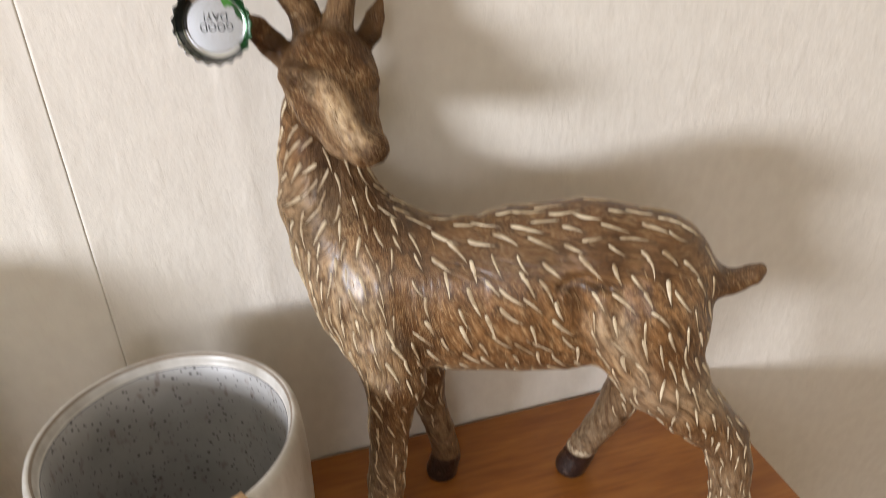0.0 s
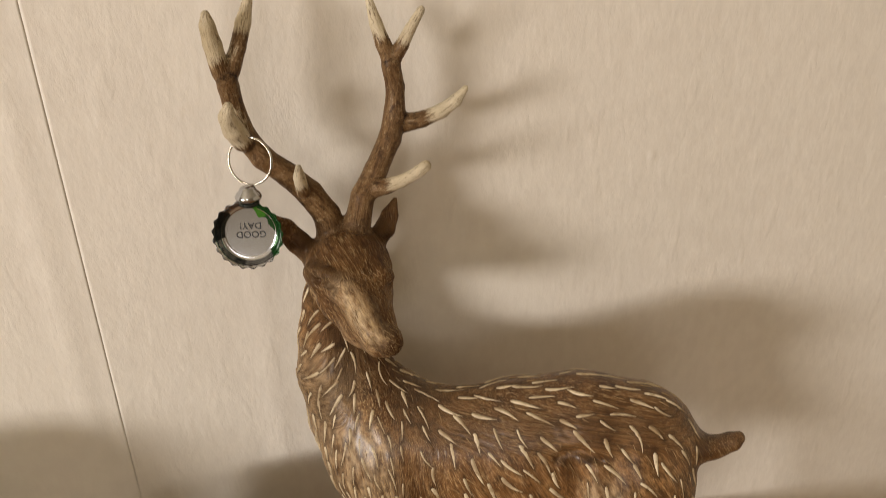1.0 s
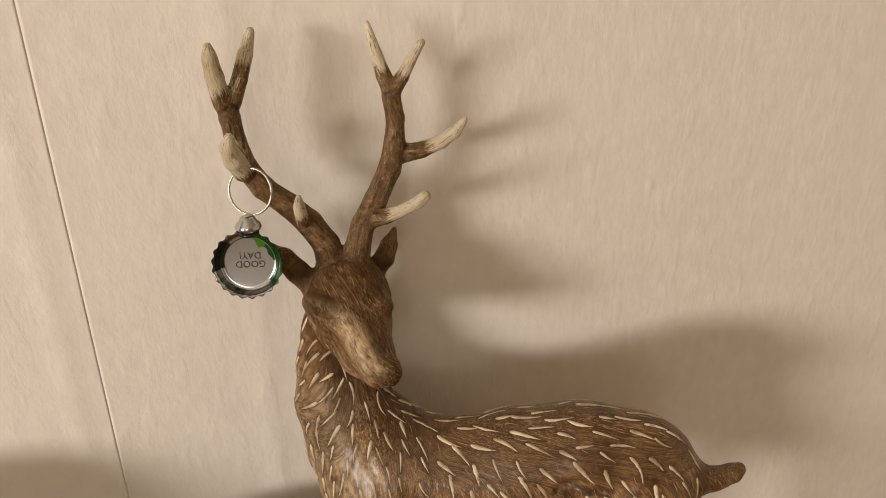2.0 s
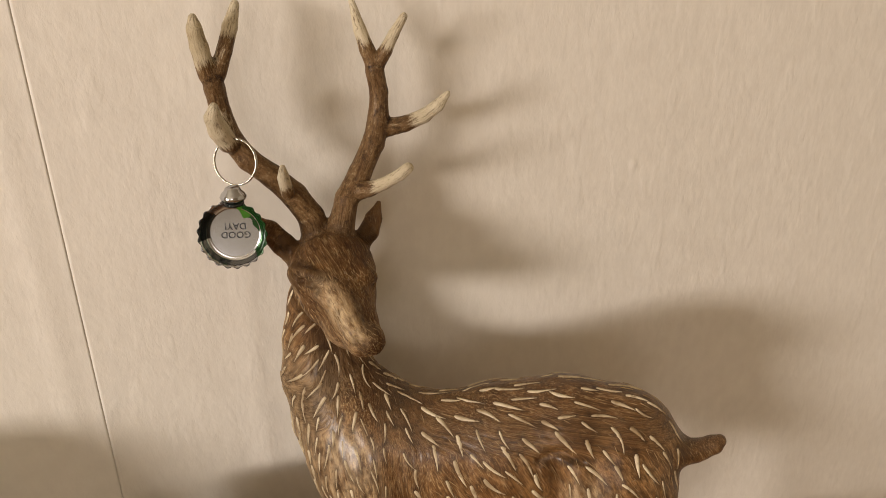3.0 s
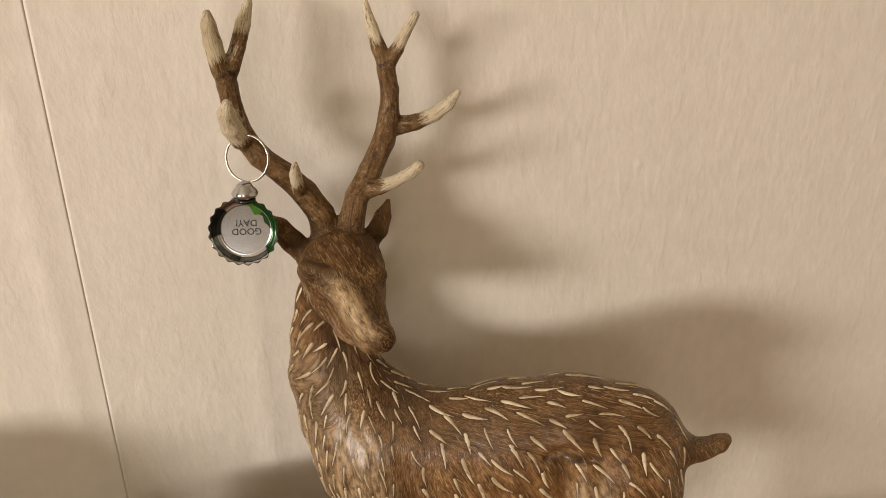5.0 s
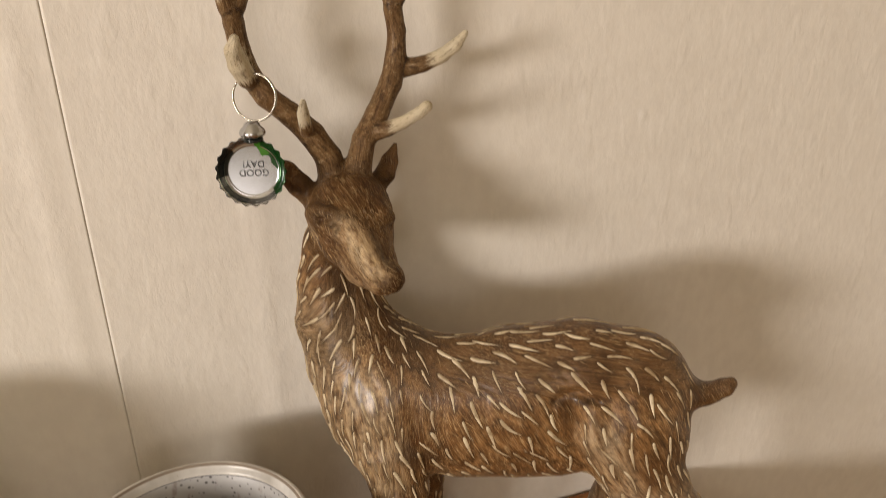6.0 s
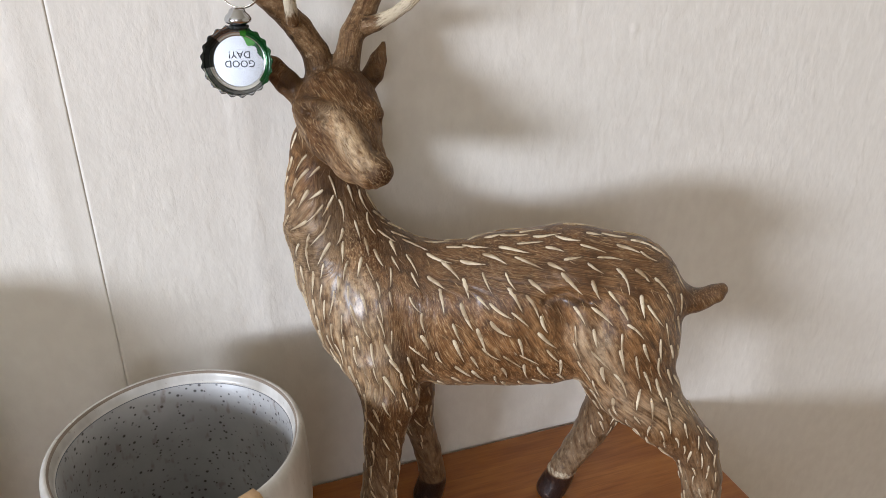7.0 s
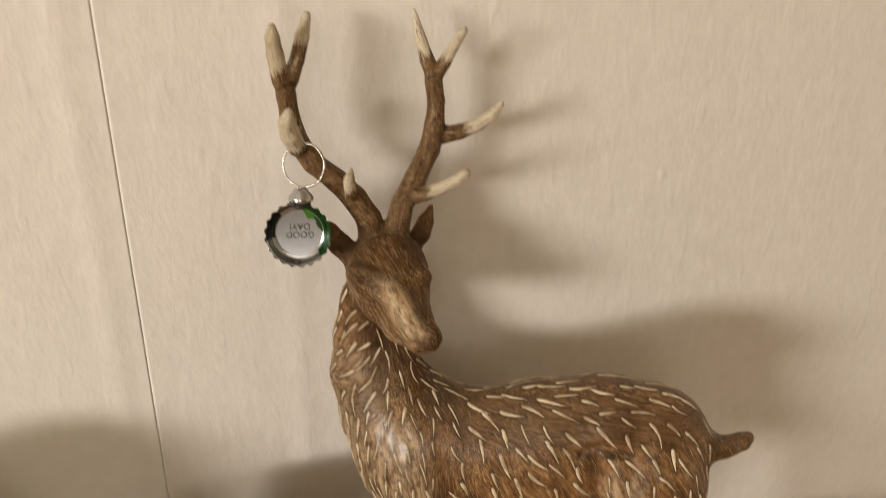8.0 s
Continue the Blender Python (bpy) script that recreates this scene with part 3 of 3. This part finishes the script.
def lean_of(p, thighs=1.0):
    """The angle in which the carved hair lies, in degrees from level."""
    x, z = p[:, 0], p[:, 2]
    a = -60 + 38 * smooth_step(z, 0.182, 0.207)
    front = smooth_step(-x, 0.035, 0.070)
    a = a * (1 - front) - 78 * front
    neck = smooth_step(-x, 0.084, 0.100) * smooth_step(z, 0.185, 0.212)
    a = a * (1 - neck) - 128 * neck
    thigh = smooth_step(x, 0.028, 0.042) * smooth_step(-z, -0.176, -0.158) * thighs
    a = a * (1 - thigh) - 76 * thigh
    leg = smooth_step(-z, -0.135, -0.105)
    return a * (1 - leg) - 72 * leg


def make_deer():
    verts, quads = net_surface()
    verts = settle(verts, 1)
    rng = np.random.default_rng(5)
    a = np.radians(lean_of(verts, 0.0))
    flow = np.stack([-verts[:, 0] * np.sin(a) + verts[:, 2] * np.cos(a), verts[:, 0] * np.cos(a) + verts[:, 2] * np.sin(a), verts[:, 1]], 1)
    relief = np.zeros(len(verts))
    for _ in range(26):
        wave = rng.normal(0, 1, 3) * (620, 170, 420)
        relief += np.sin(flow @ wave + rng.uniform(0, 6.3)) / 5.1
    fleece = smooth_step(verts[:, 2], 0.018, 0.030) * (1 - 0.75 * smooth_step(verts[:, 2], 0.255, 0.275))
    verts = verts + slope(verts) * (relief * 0.00020 * fleece)[:, None]
    verts[:, 2] = np.maximum(verts[:, 2], 0.0002)
    x, y, z = verts.T

    # carved hair strokes, scattered with a least spacing
    head = near_line(verts, (-0.086, 0.011, 0.268), (-0.065, -0.026, 0.249))
    allowed = (z > 0.026) & (z < 0.262) & (head > 0.030) & ((x < 0.088) | (z < 0.125)) & ~((x < -0.02) & (z < 0.040)) & ~((x > 0.02) & (z < 0.032)) & ~((y > 0.012) & (z < 0.10))

    for line in (((0.0215, -0.028, 0.180), (0.0238, -0.030, 0.160)), ((0.0160, -0.026, 0.182), (0.0340, -0.027, 0.182)), ((-0.057, -0.026, 0.188), (-0.054, -0.029, 0.155)), ((-0.0708, -0.015, 0.2102), (-0.0608, -0.013, 0.2065))):
        allowed &= near_line(verts, *line) > 0.0065

    def scatter(mask, space, tries):
        grid, chosen = {}, []
        for k in rng.permutation(np.flatnonzero(mask))[:tries]:
            p, s = verts[k], space[k]
            key = tuple((p // 0.011).astype(int))
            close = any(np.abs(q - p).max() < s and np.linalg.norm(q - p) < s for dx in (-1, 0, 1) for dy in (-1, 0, 1) for dz in (-1, 0, 1) for q in grid.get((key[0] + dx, key[1] + dy, key[2] + dz), ()))
            if not close:
                grid.setdefault(key, []).append(p)
                chosen.append(k)
        return verts[chosen]

    def ridges(centre, base, spread, lengths, widths, heights, angle=None):
        """Teardrop ridges laid on the surface: blunt head, tapering tail."""
        nrm = slope(centre)
        ang = np.radians((lean_of(centre) if angle is None else angle) + rng.normal(0, spread, len(centre)))
        way = np.stack([np.cos(ang), np.zeros(len(ang)), np.sin(ang)], 1)
        way -= nrm * (way * nrm).sum(1, keepdims=True)
        way /= np.maximum(np.linalg.norm(way, axis=1, keepdims=True), 1e-6)
        side = np.cross(nrm, way)
        small = np.where(centre[:, 2] < 0.115, 0.70, np.where(centre[:, 0] < -0.045, 0.88, 1.0))
        length = rng.uniform(*lengths, len(centre)) * small
        width = rng.uniform(*widths, len(centre)) * small
        height = rng.uniform(*heights, len(centre))
        bend = rng.normal(0, 0.045, len(centre))
        sv, sq, mid = [], [], []
        outline = ((-0.5, 0.35), (-0.46, 0.76), (-0.36, 1.0), (-0.18, 0.96), (0.02, 0.80), (0.22, 0.56), (0.38, 0.30), (0.5, 0.04))
        for s, shape in outline:
            line = centre + way * (s * length)[:, None] + side * (bend * length * (4 * s * s - 0.5))[:, None]
            for o in (-0.5, -0.2, 0.2, 0.5):
                p = settle(line + side * (o * width * shape)[:, None])
                rise = np.where(abs(o) > 0.4, -0.00025, height * shape ** 0.7)
                sv.append(p + slope(p) * rise[:, None])
            mid.append(line)
        m = len(centre)
        ids = lambda i, j: base + (i * 4 + j) * m + np.arange(m)
        for i in range(len(outline) - 1):
            for j in range(3):
                sq.append(np.stack([ids(i, j), ids(i + 1, j), ids(i + 1, j + 1), ids(i, j + 1)], 1))
        return np.concatenate(sv), np.concatenate(sq), mid

    space = np.where(z < 0.115, 0.0068, np.where(x < -0.045, 0.0073, 0.0090))
    marks = scatter(allowed, space, 16000)
    sv, sq, mid = ridges(marks, len(verts), 14, (0.0095, 0.0165), (0.0015, 0.0026), (0.0003, 0.0007))
    body = (z > 0.024) & (z < 0.262) & (head > 0.022) & (x < 0.084)
    hairs = scatter(body, np.where(x < -0.045, 0.0046, 0.0056), 9000)
    hv, hq, _ = ridges(hairs, len(verts) + len(sv), 14, (0.0040, 0.0090), (0.00026, 0.00050), (0.00006, 0.00018))
    muzzle = (head < 0.024) & (z < 0.275) & (y < 0.012)
    whisk = scatter(muzzle, np.full(len(verts), 0.0024), 5000)
    fv, fq, _ = ridges(whisk, len(verts) + len(sv) + len(hv), 16, (0.0026, 0.0056), (0.00020, 0.00040), (0.00005, 0.00018), -50.0)
    counts = (len(quads), len(sq), len(hq) + len(fq))
    sv, sq = np.concatenate([sv, hv, fv]), np.concatenate([sq, hq, fq])

    # washed dark round the strokes: antique paint and the shade of carved grooves
    from_mid = np.concatenate(mid)
    bins = {}
    for p in from_mid:
        bins.setdefault(tuple((p // 0.004).astype(int)), []).append(p)
    wash_shade = np.zeros(len(verts))
    keys = (verts // 0.004).astype(int)
    for k in range(len(verts)):
        if not allowed[k]:
            continue
        a, b, c = keys[k]
        best = 1.0
        for dx in (-1, 0, 1):
            for dy in (-1, 0, 1):
                for dz in (-1, 0, 1):
                    for q in bins.get((a + dx, b + dy, c + dz), ()):
                        d = (q[0] - x[k]) ** 2 + (q[1] - y[k]) ** 2 + (q[2] - z[k]) ** 2
                        best = d if d < best else best
        wash_shade[k] = 0.88 * max(0.0, 1 - math.sqrt(best) / 0.0029)

    wash_shade = np.maximum(wash_shade, 0.55 * smooth_step(-relief, 0.4, 1.4) * fleece)
    wash_shade = np.maximum(wash_shade, 0.30 * smooth_step(z, 0.268, 0.284))
    wash_shade = np.maximum(wash_shade, 0.20 * smooth_step(z, 0.186, 0.200) * smooth_step(x, -0.06, -0.04))
    # shade of the haunch, armpit and shoulder creases, painted into the colour
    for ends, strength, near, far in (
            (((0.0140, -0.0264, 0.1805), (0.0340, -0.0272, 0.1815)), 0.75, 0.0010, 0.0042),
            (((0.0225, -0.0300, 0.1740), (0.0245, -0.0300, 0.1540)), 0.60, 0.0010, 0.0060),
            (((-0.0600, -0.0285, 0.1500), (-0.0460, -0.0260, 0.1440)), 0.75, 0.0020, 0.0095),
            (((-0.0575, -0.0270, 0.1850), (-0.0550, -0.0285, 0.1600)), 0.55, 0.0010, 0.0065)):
        wash_shade = np.maximum(wash_shade, strength * (1 - smooth_step(near_line(verts, *ends), near, far)))
    wash_shade = np.maximum(wash_shade, 0.62 * (1 - smooth_step(near_line(verts, (-0.094, 0.004, 0.283), (-0.073, 0.002, 0.283)), 0.008, 0.020)))
    wash_shade = np.maximum(wash_shade, 0.80 * (1 - smooth_step(near_line(verts, (-0.066, -0.034, 0.2480), (-0.059, -0.032, 0.2500)), 0.003, 0.0070)))
    wash_shade = np.maximum(wash_shade, 0.70 * (1 - smooth_step(near_line(verts, (-0.0715, -0.016, 0.2680), (-0.0635, -0.028, 0.2560)), 0.002, 0.0065)))
    wash_shade = np.maximum(wash_shade, 0.55 * (1 - smooth_step(near_line(verts, (-0.103, 0.004, 0.268), (-0.090, -0.010, 0.252)), 0.004, 0.011)))
    wash_shade = np.maximum(wash_shade, 0.65 * (1 - smooth_step(near_line(verts, (-0.088, 0.0, 0.232), (-0.060, -0.002, 0.205)), 0.006, 0.020)))
    # darker towards the feet and under the chest
    wash_shade = np.maximum(wash_shade, 0.50 * (1 - smooth_step(z, 0.085, 0.130)))
    wash_shade = np.maximum(wash_shade, 0.60 * (1 - smooth_step(z, 0.105, 0.148)) * smooth_step(-x, 0.03, 0.05) * (z > 0.03))
    # shade on the far-side legs, put into the colour
    wash_shade = np.maximum(wash_shade, 0.68 * smooth_step(y, 0.004, 0.014) * (z < 0.13))
    wash_shade = np.maximum(wash_shade, 0.60 * smooth_step(x, 0.084, 0.094) * (z > 0.14))
    blaze = 1 - smooth_step(near_line(verts, (-0.0855, -0.018, 0.2705), (-0.0720, -0.0300, 0.2560)), 0.0010, 0.0125)
    wash_shade = np.maximum(wash_shade, 0.46 * (1 - smooth_step(head, 0.022, 0.032)) * (1 - blaze) * (z > 0.235) * (0.5 + 0.5 * smooth_step(z, 0.244, 0.264)))
    wash_shade = np.maximum(wash_shade, 0.60 * (1 - smooth_step(near_line(verts, (-0.0945, -0.0115, 0.2712), (-0.0895, -0.0160, 0.2705)), 0.0012, 0.0040)))
    cream = np.zeros(len(verts))
    for chain, start in TIPS:
        pts = [np.array(c[:3]) for c in chain]
        for a, b, ra in zip(pts[start:], pts[start + 1:], [c[3] for c in chain[start:]]):
            cream = np.maximum(cream, 1 - smooth_step(near_line(verts, a, b), ra - 0.0004, ra + 0.0085))
    cream = np.maximum(cream, 0.62 * (1 - smooth_step(np.abs(z - 0.0255), 0.002, 0.0045)) * (y > 0.0) * (x > 0))
    tan = 0.85 * blaze
    tan = np.maximum(tan, 0.35 * (1 - smooth_step(near_line(verts, (-0.090, -0.020, 0.250), (-0.078, -0.030, 0.246)), 0.003, 0.010)))
    tan = np.maximum(tan, 0.50 * smooth_step(-x, 0.068, 0.098) * smooth_step(z, 0.11, 0.15) * (1 - smooth_step(z, 0.205, 0.240)))
    tan = np.maximum(tan, 0.62 * (1 - smooth_step(near_line(verts, (-0.084, -0.020, 0.178), (-0.076, -0.03, 0.140)), 0.010, 0.024)))
    tan = np.maximum(tan, 0.62 * (1 - smooth_step(near_line(verts, (0.036, -0.036, 0.163), (0.052, -0.04, 0.125)), 0.003, 0.018)))
    tan = np.maximum(tan, 0.50 * (1 - smooth_step(z, 0.122, 0.138)) * smooth_step(z, 0.10, 0.118) * (x > -0.05))
    tan = np.maximum(tan, 0.60 * (1 - smooth_step(z, 0.05, 0.11)) * (z > 0.02))
    hoof = 1 - smooth_step(z, 0.0205, 0.0222)
    a = np.radians(lean_of(verts, 0.0))
    face = 1 - smooth_step(head, 0.020, 0.030)
    along, across = x * np.cos(a) + z * np.sin(a), -x * np.sin(a) + z * np.cos(a)
    fur = np.stack([across, along, y], 1)
    # on the head the hair runs from the crown to the nose
    axis = np.array((0.50, -0.74, -0.45)) / np.linalg.norm((0.50, -0.74, -0.45))
    first = np.cross(axis, (0, 0, 1.0))
    first /= np.linalg.norm(first)
    fur = fur * (1 - face[:, None]) + np.stack([verts @ first, verts @ axis, verts @ np.cross(axis, first)], 1) * face[:, None]
    # the grain of the antlers runs along each beam and tine
    nearest, bark = np.full(len(verts), 1.0), np.zeros((len(verts), 3))
    for chain in (RIGHT_BEAM, LEFT_BEAM, R1, R2, R3, R4, L1, L2, L3, L4):
        run = 0.0
        for c0, c1 in zip(chain, chain[1:]):
            p0, p1 = np.array(c0[:3]), np.array(c1[:3])
            h = np.clip((verts - p0) @ (p1 - p0) / ((p1 - p0) @ (p1 - p0)), 0, 1)
            off = verts - p0 - h[:, None] * (p1 - p0)
            gap = np.linalg.norm(off, axis=1) - (c0[3] + h * (c1[3] - c0[3]))
            step = np.linalg.norm(p1 - p0)
            here = gap < nearest
            nearest = np.where(here, gap, nearest)
            bark[here] = np.stack([off[:, 0] - 0.8 * off[:, 2], run + h * step, off[:, 1] + 0.3 * off[:, 2]], 1)[here]
            run += step
    horn = smooth_step(z, 0.280, 0.288) * (1 - smooth_step(nearest, 0.0005, 0.0020))
    fur = np.where(horn[:, None] > 0.02, bark, fur)

    gloss = 1 - 0.85 * np.maximum(smooth_step(z, 0.215, 0.240), smooth_step(z, 0.182, 0.200) * smooth_step(-x, 0.055, 0.075))
    pts = np.concatenate([verts, sv])
    faces = np.concatenate([quads, sq])
    mesh = bpy.data.meshes.new("deer_figurine")
    mesh.from_pydata(pts.tolist(), [], faces.tolist())
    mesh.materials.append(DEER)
    mesh.materials.append(STROKE)
    mesh.materials.append(HAIR)
    slot = np.zeros(len(faces), np.int32)
    slot[counts[0]:counts[0] + counts[1]] = 1
    slot[counts[0] + counts[1]:] = 2
    mesh.polygons.foreach_set("material_index", slot)
    mesh.polygons.foreach_set("use_smooth", np.ones(len(faces), bool))
    extra = np.zeros(len(sv))
    for name, values in (("cream", cream), ("tan", tan), ("hoof", hoof), ("wash_shade", wash_shade), ("horn", horn), ("gloss", gloss)):
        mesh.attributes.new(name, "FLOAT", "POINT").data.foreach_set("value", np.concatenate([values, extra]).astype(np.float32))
    mesh.attributes.new("fur", "FLOAT_VECTOR", "POINT").data.foreach_set("vector", np.concatenate([fur, sv]).astype(np.float32).ravel())
    ob = new("deer_figurine", mesh)
    ob.matrix_world = pose(0.12216, 0.27888, 0, 0, 0, -18.0)
    return tagged(ob, "brown painted stag figurine with cream carved strokes, on a table", "figurine")


make_deer()


# ---- the pot ----
def make_pot():
    ob = thing("plant_pot", (-0.0508, 0.2638, 0.0005), "empty cream stoneware plant pot, grey speckled inside, on a table", "pot")
    outer = [(0.040, 0.0), (0.046, 0.001), (0.0495, 0.005), (0.0535, 0.018), (0.0570, 0.045), (0.0585, 0.075), (0.0592, 0.100), (0.0588, 0.118), (0.0583, 0.126), (0.0580, 0.1300)]
    rim = [(0.0573, 0.1325), (0.0560, 0.1338), (0.0547, 0.1338), (0.0538, 0.1326)]
    lip = [(0.0533, 0.1312), (0.0529, 0.1292), (0.0525, 0.1282), (0.0521, 0.1278)]
    inner = [(0.0518, 0.1275), (0.0512, 0.110), (0.0515, 0.085), (0.0508, 0.050), (0.0470, 0.022), (0.0400, 0.012), (0.0200, 0.0095), (0.0005, 0.009)]
    profile = outer + rim + lip + inner
    slots = [0] * (len(outer) + 1) + [0] * (len(rim) - 1) + [0] * (len(lip) - 1) + [3] + [2] * (len(inner) + 2)
    slots[len(outer) + 2] = 1
    uneven = lambda a, k: 1 + 0.0035 * math.sin(2 * a + 0.6) + 0.002 * math.sin(5 * a)
    part("pot_body", lathe(profile, 128, uneven, slots), [CREAM_GLAZE, RIM_GLAZE, GREY_GLAZE, LINE_GLAZE], ob, smooth=True)
    # leather loop over the rim
    a = math.radians(-63)
    out, along = Vector((math.cos(a), math.sin(a), 0)), Vector((-math.sin(a), math.cos(a), 0))
    bm = bmesh.new()
    path = [(0.0500, 0.118), (0.0512, 0.1285), (0.0540, 0.1325), (0.0558, 0.1332), (0.0580, 0.1322), (0.0592, 0.124), (0.0600, 0.104)]
    rows = []
    for k, (r, z) in enumerate(path):
        for d in (0.0, 0.0016):
            rows.append([bm.verts.new(out * (r + (d if k > 2 else -d)) + Vector((0, 0, z + (d if 1 < k < 5 else 0))) + along * s) for s in (-0.0062, -0.003, 0.003, 0.0062)])
    for k in range(len(path) - 1):
        for d in (0, 1):
            a0, b0 = rows[2 * k + d], rows[2 * k + 2 + d]
            for i in range(3):
                bm.faces.new((a0[i], a0[i + 1], b0[i + 1], b0[i]))
        for i in (0, 3):
            bm.faces.new((rows[2 * k][i], rows[2 * k + 1][i], rows[2 * k + 3][i], rows[2 * k + 2][i]))
    bmesh.ops.recalc_face_normals(bm, faces=bm.faces[:])
    part("strap", bm, TAN, ob, "tan leather strap over the rim", True)
    return ob


make_pot()


# ---- the bottle cap keyring on the antler ----
def make_keyring():
    ob = thing("bottle_cap_keyring", (-0.0010, 0.3090, 0.2938), "silver bottle cap keyring lettered inside, hanging from the antler", "keyring", turn=-14.0)
    face = pose(0, 0, 0.0012, 79) @ Matrix.Scale(0.94, 4)   # the cap's opening looks along -y and a little up
    teeth = 21

    def crimp(a, k):
        grow = (0, 0.35, 1, 1, 0.5, 0.2, 0, 0, 0, 0, 0, 0)[min(k, 11)]
        return 1 + 0.029 * grow * math.cos(teeth * a)

    profile = [(0.0128, -0.0072), (0.0146, -0.0044), (0.0162, 0.0), (0.0163, 0.0003), (0.0158, 0.0002), (0.0148, -0.0018), (0.0140, -0.0042), (0.0130, -0.0058), (0.0124, -0.0054), (0.0120, -0.0059)]
    profile += [(r, -0.0062 + 0.0003 * (r / 0.0120) ** 2) for r in (0.0116, 0.0112, 0.0108, 0.0104, 0.0100, 0.0096, 0.0092, 0.0088, 0.0084, 0.0050, 0.0004)]
    slots = [2, 2, 4, 4, 0, 0, 0, 0, 0] + [1] * 12
    bm = lathe(profile, 168, crimp, slots)
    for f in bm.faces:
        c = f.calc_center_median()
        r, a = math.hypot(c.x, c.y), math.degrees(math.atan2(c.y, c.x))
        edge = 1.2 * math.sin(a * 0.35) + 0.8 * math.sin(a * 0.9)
        # green reflection on the right of the cap, put into the colour
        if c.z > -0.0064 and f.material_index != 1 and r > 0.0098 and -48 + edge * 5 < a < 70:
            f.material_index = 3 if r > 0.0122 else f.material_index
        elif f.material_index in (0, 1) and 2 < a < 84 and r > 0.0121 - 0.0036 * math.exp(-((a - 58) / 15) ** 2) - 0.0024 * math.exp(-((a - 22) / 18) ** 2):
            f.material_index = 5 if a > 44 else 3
        # dark reflection on the left of the skirt, also painted
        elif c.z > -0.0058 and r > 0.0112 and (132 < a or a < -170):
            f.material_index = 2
    bm.transform(face)
    cap = part("bottle_cap", bm, [STEEL, SATIN, BLACK, GREEN, SMOKE, LIME], ob, "silver crimped bottle cap, green and dark reflections painted inside", True)
    for word, z in (("GOOD", -0.0010), ("DAY!", 0.0032)):
        curve = bpy.data.curves.new("lettering", "FONT")
        curve.body, curve.size, curve.align_x, curve.align_y, curve.extrude, curve.resolution_u = word, 0.0046, "CENTER", "CENTER", 0.00022, 3
        text = new("lettering", curve)
        text.matrix_world = Matrix()
        mesh = bpy.data.meshes.new_from_object(text.evaluated_get(bpy.context.evaluated_depsgraph_get()))
        bpy.data.objects.remove(text)
        mesh.transform(face @ pose(0.0004, z, -0.00605, 0, 0, 180))
        mesh.materials.clear()
        mesh.materials.append(INK)
        letters = new("lettering", mesh)
        letters.parent = cap
    neck = lathe([(0.0034, 0.0), (0.0050, 0.0010), (0.0053, 0.0024), (0.0046, 0.0042), (0.0034, 0.0056), (0.0030, 0.0070), (0.0018, 0.0078)], 40)
    neck.transform(pose(0.0022, 0.0015, 0.0170) @ Matrix.Diagonal((1.10, 1.10, 0.86, 1)))
    part("cap_neck", neck, STEEL, ob, "polished bell-shaped neck", True)
    collar = lathe([(0.0036, 0.0), (0.0044, 0.0004), (0.0044, 0.0016), (0.0034, 0.0020)], 40)
    collar.transform(pose(0.0022, 0.0015, 0.0148))
    part("collar", collar, BLACK, ob, "dark collar under the neck", True)
    loop = []
    for i in range(160):
        a = 2 * math.pi * i / 160
        loop.append((0.0100 * math.cos(a), 0.0004, 0.0103 * math.sin(a)))
    ring = tube(loop, 0.00034, 10, closed=True)
    second = tube([(p[0] * 0.985, -0.0005, p[2] * 0.985) for p in loop], 0.00032, 10, closed=True)
    for bm, name in ((ring, "split_ring"), (second, "split_ring")):
        bm.transform(pose(0.0038, 0.0068, 0.0332) @ pose(0, 0, 0, -12, 0, -15))
        part(name, bm, RING, ob, "", True)
    return ob


make_keyring()


# ---- beside the pot: unseen jar, added to cast the wall shadow ----
def make_shadow_jar():
    # out of view; stands in for the unknown object that shades the wall
    ob = thing("unseen_shadow_jar", (-0.222, 0.285, 0.0), "unseen squat green jar, added to cast the shadow left of the pot", "jar")
    part("shadow_jar_body", lathe([(0.03, 0.0), (0.040, 0.004), (0.051, 0.04), (0.055, 0.085), (0.055, 0.125), (0.053, 0.144), (0.046, 0.166), (0.036, 0.183), (0.024, 0.195), (0.011, 0.2005), (0.001, 0.2020)], 72), LEAF, ob, smooth=True)
    return ob


make_shadow_jar()
